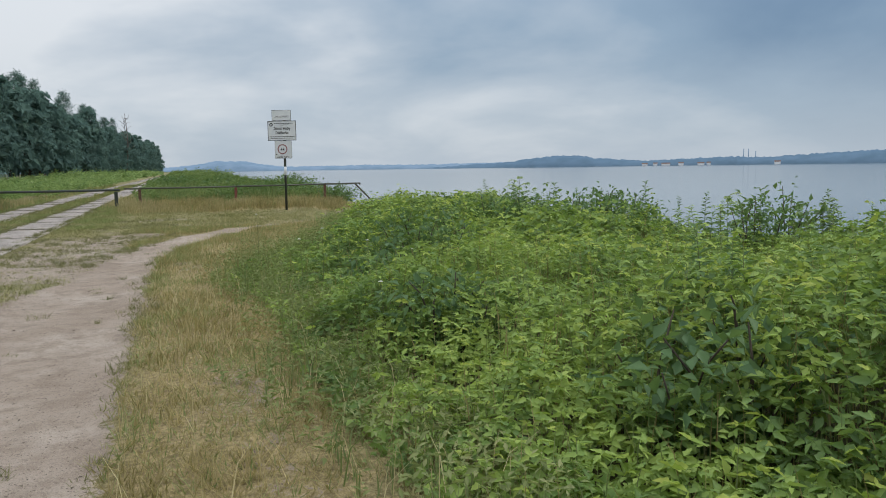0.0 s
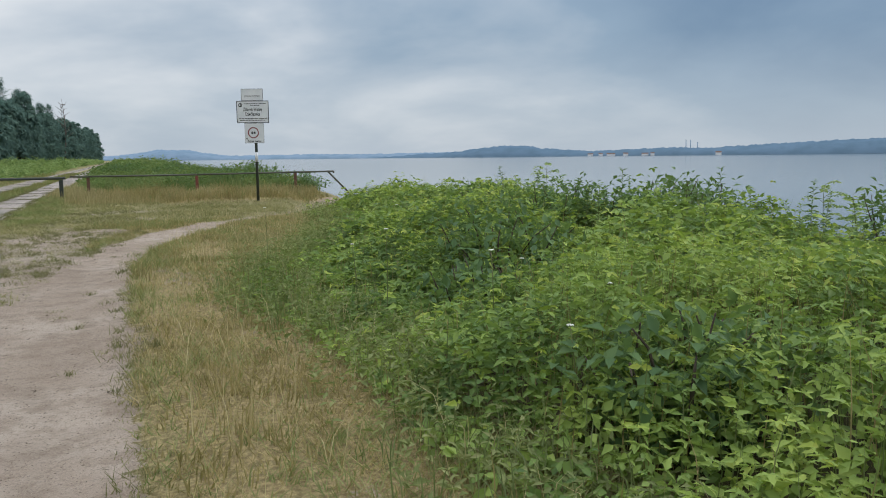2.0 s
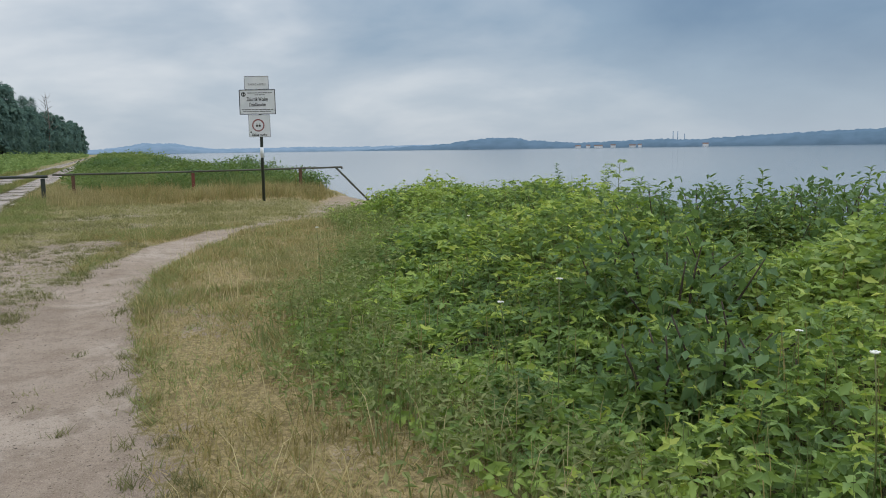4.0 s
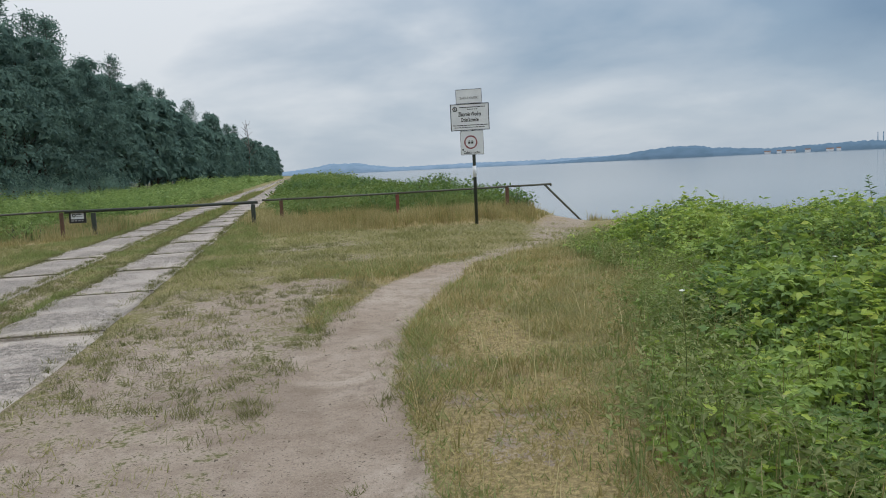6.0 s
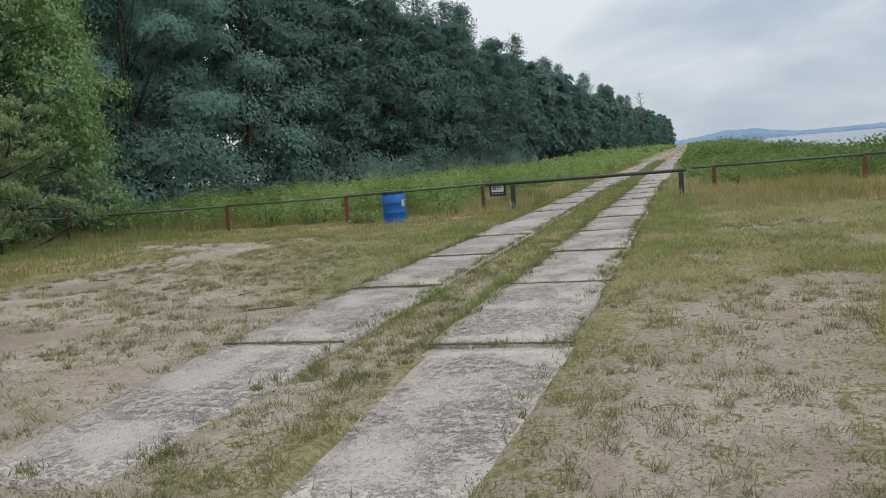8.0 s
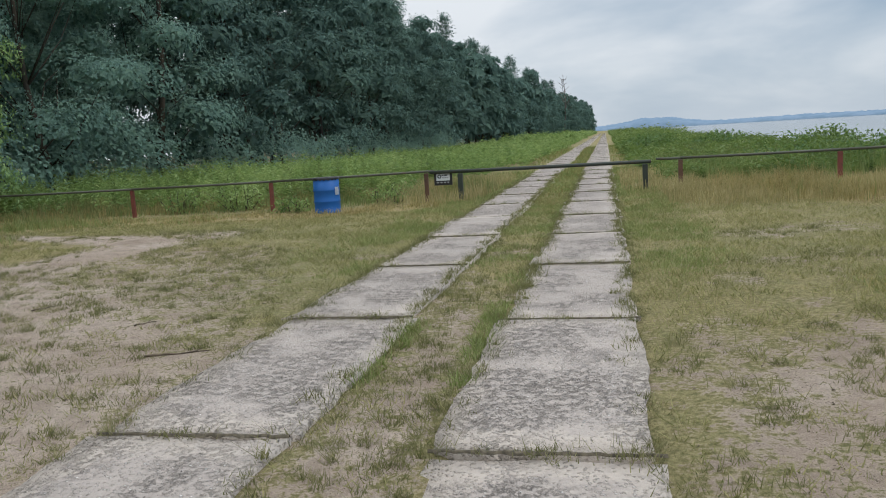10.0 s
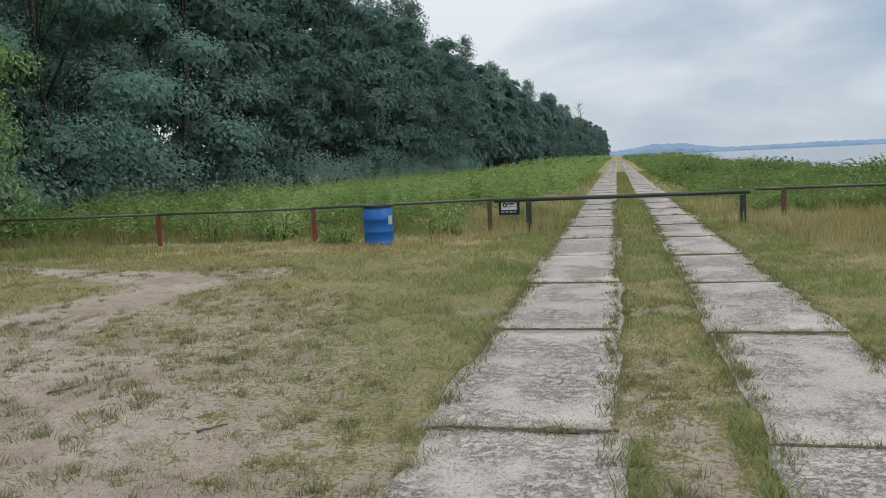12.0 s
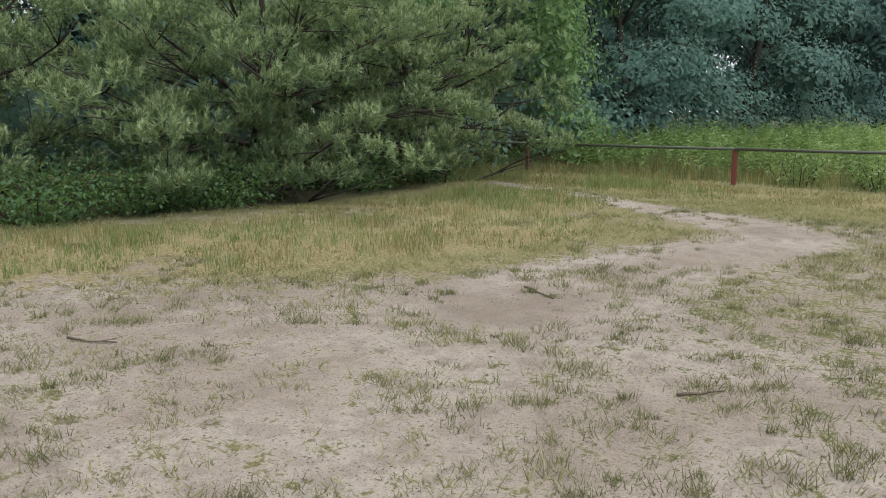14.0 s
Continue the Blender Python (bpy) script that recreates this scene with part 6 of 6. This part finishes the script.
def build_verge_grass():
    """Greener turf that the slabs' run-off feeds."""
    r = np.random.default_rng(97)
    n = 64000
    x, y = r.uniform(-7.6, -0.9, n), 17.5 + 28 * r.random(n) ** 1.3
    edge = np.minimum(np.abs(x - STRIP_X) - 0.36, np.minimum(np.abs(x + 6.1) - 0.3, np.abs(x + 2.1) - 0.3) + 1.2 * (1 - sstep(y, 19.5, 23)))
    keep = ~on_slabs(x, y, -0.02) & (r.random(n) < 1 - sstep(edge, 0.0, 0.8)) & (sand_at(x, y) < 0.4) & (vnoise(x, y, 1.3, 98) * 0.6 + vnoise(x, y, 4.0, 96) * 0.4 > 0.46)
    x, y = x[keep], y[keep]
    k = 3
    X, Y = np.repeat(x, k) + r.normal(0, 0.025, len(x) * k), np.repeat(y, k) + r.normal(0, 0.025, len(x) * k)
    h = np.repeat(0.035 + 0.075 * vnoise(x, y, 1.8, 99), k) * r.uniform(0.5, 1.4, len(X))
    v, f = spike_arrays(np.stack([X, Y, ground_z(X, Y) - 0.004], 1), r.normal(0, 0.6, (len(X), 2)), h, np.full(len(X), 0.010))
    stuff("verge_grass", v, f, VERGE_LEAF, "greener short grass between and beside the slabs", "grass")


build_verge_grass()


def build_dry_grass():
    r = np.random.default_rng(66)
    n = 150000
    x, y = r.uniform(-24, 9.5, n), 0.5 + 33.5 * r.random(n)
    d = dry_at(x, y)
    b = bramble_in(x, y)
    keep = ((x < -1) | (y > 24) | (r.random(n) < sstep(vnoise(x, y, 1.7, 66) * 0.6 + vnoise(x, y, 5.0, 65) * 0.4, 0.36, 0.62))) & (d > 0.55 + 0.3 * vnoise(x, y, 1.5, 67)) & (sand_at(x, y) < 0.35) & (b < 0.35) & (np.abs(x - STRIP_X) > 1.75)
    x, y, d = x[keep], y[keep], d[keep]
    tall = np.where((y > 26) & (x > -1), 1.9, 1.0) * np.where(x > bank_x(y), 1.4, 1.0) * np.where(x < -14, 1.15, 1.0) * np.where((x < -16) & (y > 25.5), 2.0, 1.0) * np.where((x > -1) & (x < 5) & (y < 24), 0.52, 1.0)
    h = (0.05 + 0.26 * vnoise(x, y, 1.6, 68) ** 1.7 * sstep(d, 0.5, 0.95)) * tall * r.uniform(0.5, 1.35, len(x))
    k = 3
    X, Y, h = np.repeat(x, k) + r.normal(0, 0.03, len(x) * k), np.repeat(y, k) + r.normal(0, 0.03, len(x) * k), np.repeat(h, k) * r.uniform(0.6, 1.2, len(x) * k)
    green = np.repeat(r.random(len(x)) < np.where(x < -12, 0.38, 0.08) + 0.5 * (x < -12) * sstep(vnoise(x, y, 0.8, 64), 0.4, 0.65), k)
    for mask, mat, lab in ((~green, DRY_LEAF, "golden dry grass beside track and fence"), (green, VERGE_LEAF, "olive green grass among the dry stalks")):
        v, f = blade_arrays(np.stack([X[mask], Y[mask], ground_z(X[mask], Y[mask]) - 0.005], 1), r.normal(0, 0.4, (int(mask.sum()), 2)), h[mask], np.full(int(mask.sum()), 0.008), 0.8)
        stuff("dry_grass", v, f, mat, lab, "grass")
    n = 70000
    x, y = r.uniform(-0.6, 4.6, n), 1.5 + 19.5 * r.random(n)
    d, b = dry_at(x, y), bramble_in(x, y)
    keep = (sand_at(x, y) < 0.45) & (b < 0.3) & (r.random(n) < 0.25 + 0.75 * vnoise(x, y, 2.2, 69))
    x, y = x[keep], y[keep]
    k = 3
    green = r.random(len(x)) < 0.10 + 0.5 * sstep(vnoise(x, y, 1.1, 74) * 0.6 + vnoise(x, y, 4.2, 75) * 0.4, 0.42, 0.62)
    for mask, mat, lab in ((~green, DRY_LEAF, "short dry tan turf beside the sand track"), (green, VERGE_LEAF, "short green tufts in the dry strip")):
        xs, ys = x[mask], y[mask]
        X, Y = np.repeat(xs, k) + r.normal(0, 0.02, len(xs) * k), np.repeat(ys, k) + r.normal(0, 0.02, len(xs) * k)
        h = np.repeat(0.035 + 0.09 * vnoise(xs, ys, 1.7, 73) ** 1.5, k) * r.uniform(0.5, 1.4, len(X))
        v, f = spike_arrays(np.stack([X, Y, ground_z(X, Y) - 0.004], 1), r.normal(0, 0.8, (len(X), 2)), h, np.full(len(X), 0.007))
        stuff("dry_turf", v, f, mat, lab, "grass")
    # green weeds in the strip between dry grass and brambles
    n = 9000
    x, y = r.uniform(0.5, 4.2, n), 0.5 + 20 * r.random(n)
    b = bramble_in(x, y)
    keep = (b < 0.35) & (b > -0.7) & (r.random(n) < 0.6 * sstep(b, -0.8, 0.1)) & (vnoise(x, y, 1.5, 33) > 0.35)
    x, y = x[keep], y[keep]
    k = 5
    X, Y = np.repeat(x, k) + r.normal(0, 0.05, len(x) * k), np.repeat(y, k) + r.normal(0, 0.05, len(x) * k)
    h = np.repeat(r.uniform(0.08, 0.3, len(x)), k) * r.uniform(0.5, 1.1, len(X))
    v, f = blade_arrays(np.stack([X, Y, ground_z(X, Y) - 0.005], 1), r.normal(0, 0.4, (len(X), 2)), h, np.full(len(X), 0.008), 0.8)
    stuff("green_grass", v, f, REED_LEAF, "green grass and weeds at the thicket's edge", "grass")


build_dry_grass()


def build_debris():
    """Bits of bark, dead leaf and cone on the bare sand."""
    r = np.random.default_rng(91)
    n = 9000
    x, y = r.uniform(-17, 0.5, n), r.uniform(1.5, 28, n)
    keep = (sand_at(x, y) > 0.35) & (vnoise(x, y, 1.2, 92) > 0.35)
    x, y = x[keep], y[keep]
    n = len(x)
    a = r.random(n) * 6.283
    along = np.stack([np.cos(a), np.sin(a), r.normal(0.1, 0.2, n)], 1)
    l = r.uniform(0.008, 0.035, n)
    p = np.stack([x, y, ground_z(x, y) + 0.006], 1)
    v, f = leaf_arrays(p, along, np.tile([0.0, 0.05, 1.0], (n, 1)), l, l * r.uniform(0.25, 0.7, n), 0.3)
    stuff("ground_litter", v, f, LITTER, "dark bits of bark and dead leaf on sand", "litter")


build_debris()


def place_sticks():
    for k, (x, y, l, rz) in enumerate(((-6.22, 18.13, 0.48, 19), (-6.95, 19.15, 0.2, 50), (-10.9, 21.2, 0.5, -20), (-11.9, 17.9, 0.4, 30), (-8.6, 19.9, 0.25, 60))):
        build_stick_mesh(x, y, l, rz, 500 + k)


def build_stick_mesh(x, y, length, rz, seed):
    r = np.random.default_rng(seed)
    p = limb_points(r, (0, 0, 0), (length, 0, 0), 0.02, 7)
    p[:, 2] = 0.010 + 0.006 * np.abs(np.sin(np.arange(7)))
    v, f = merge([tube_arrays(p, np.linspace(0.009, 0.004, 7), 6), tube_arrays(limb_points(r, p[4], p[4] + np.array([0.09, 0.07, 0.01]), 0.005, 4), np.linspace(0.005, 0.002, 4), 5)])
    ob = tagged(link_mesh("stick", np_mesh("stick", v, f, True), LITTER), "thin dead stick lying on the sand", "stick", group="sticks on the sand")
    ob.matrix_world = pose(x, y, float(ground_z(x, y)), 0, 0, rz)
    return ob


place_sticks()
build_road()
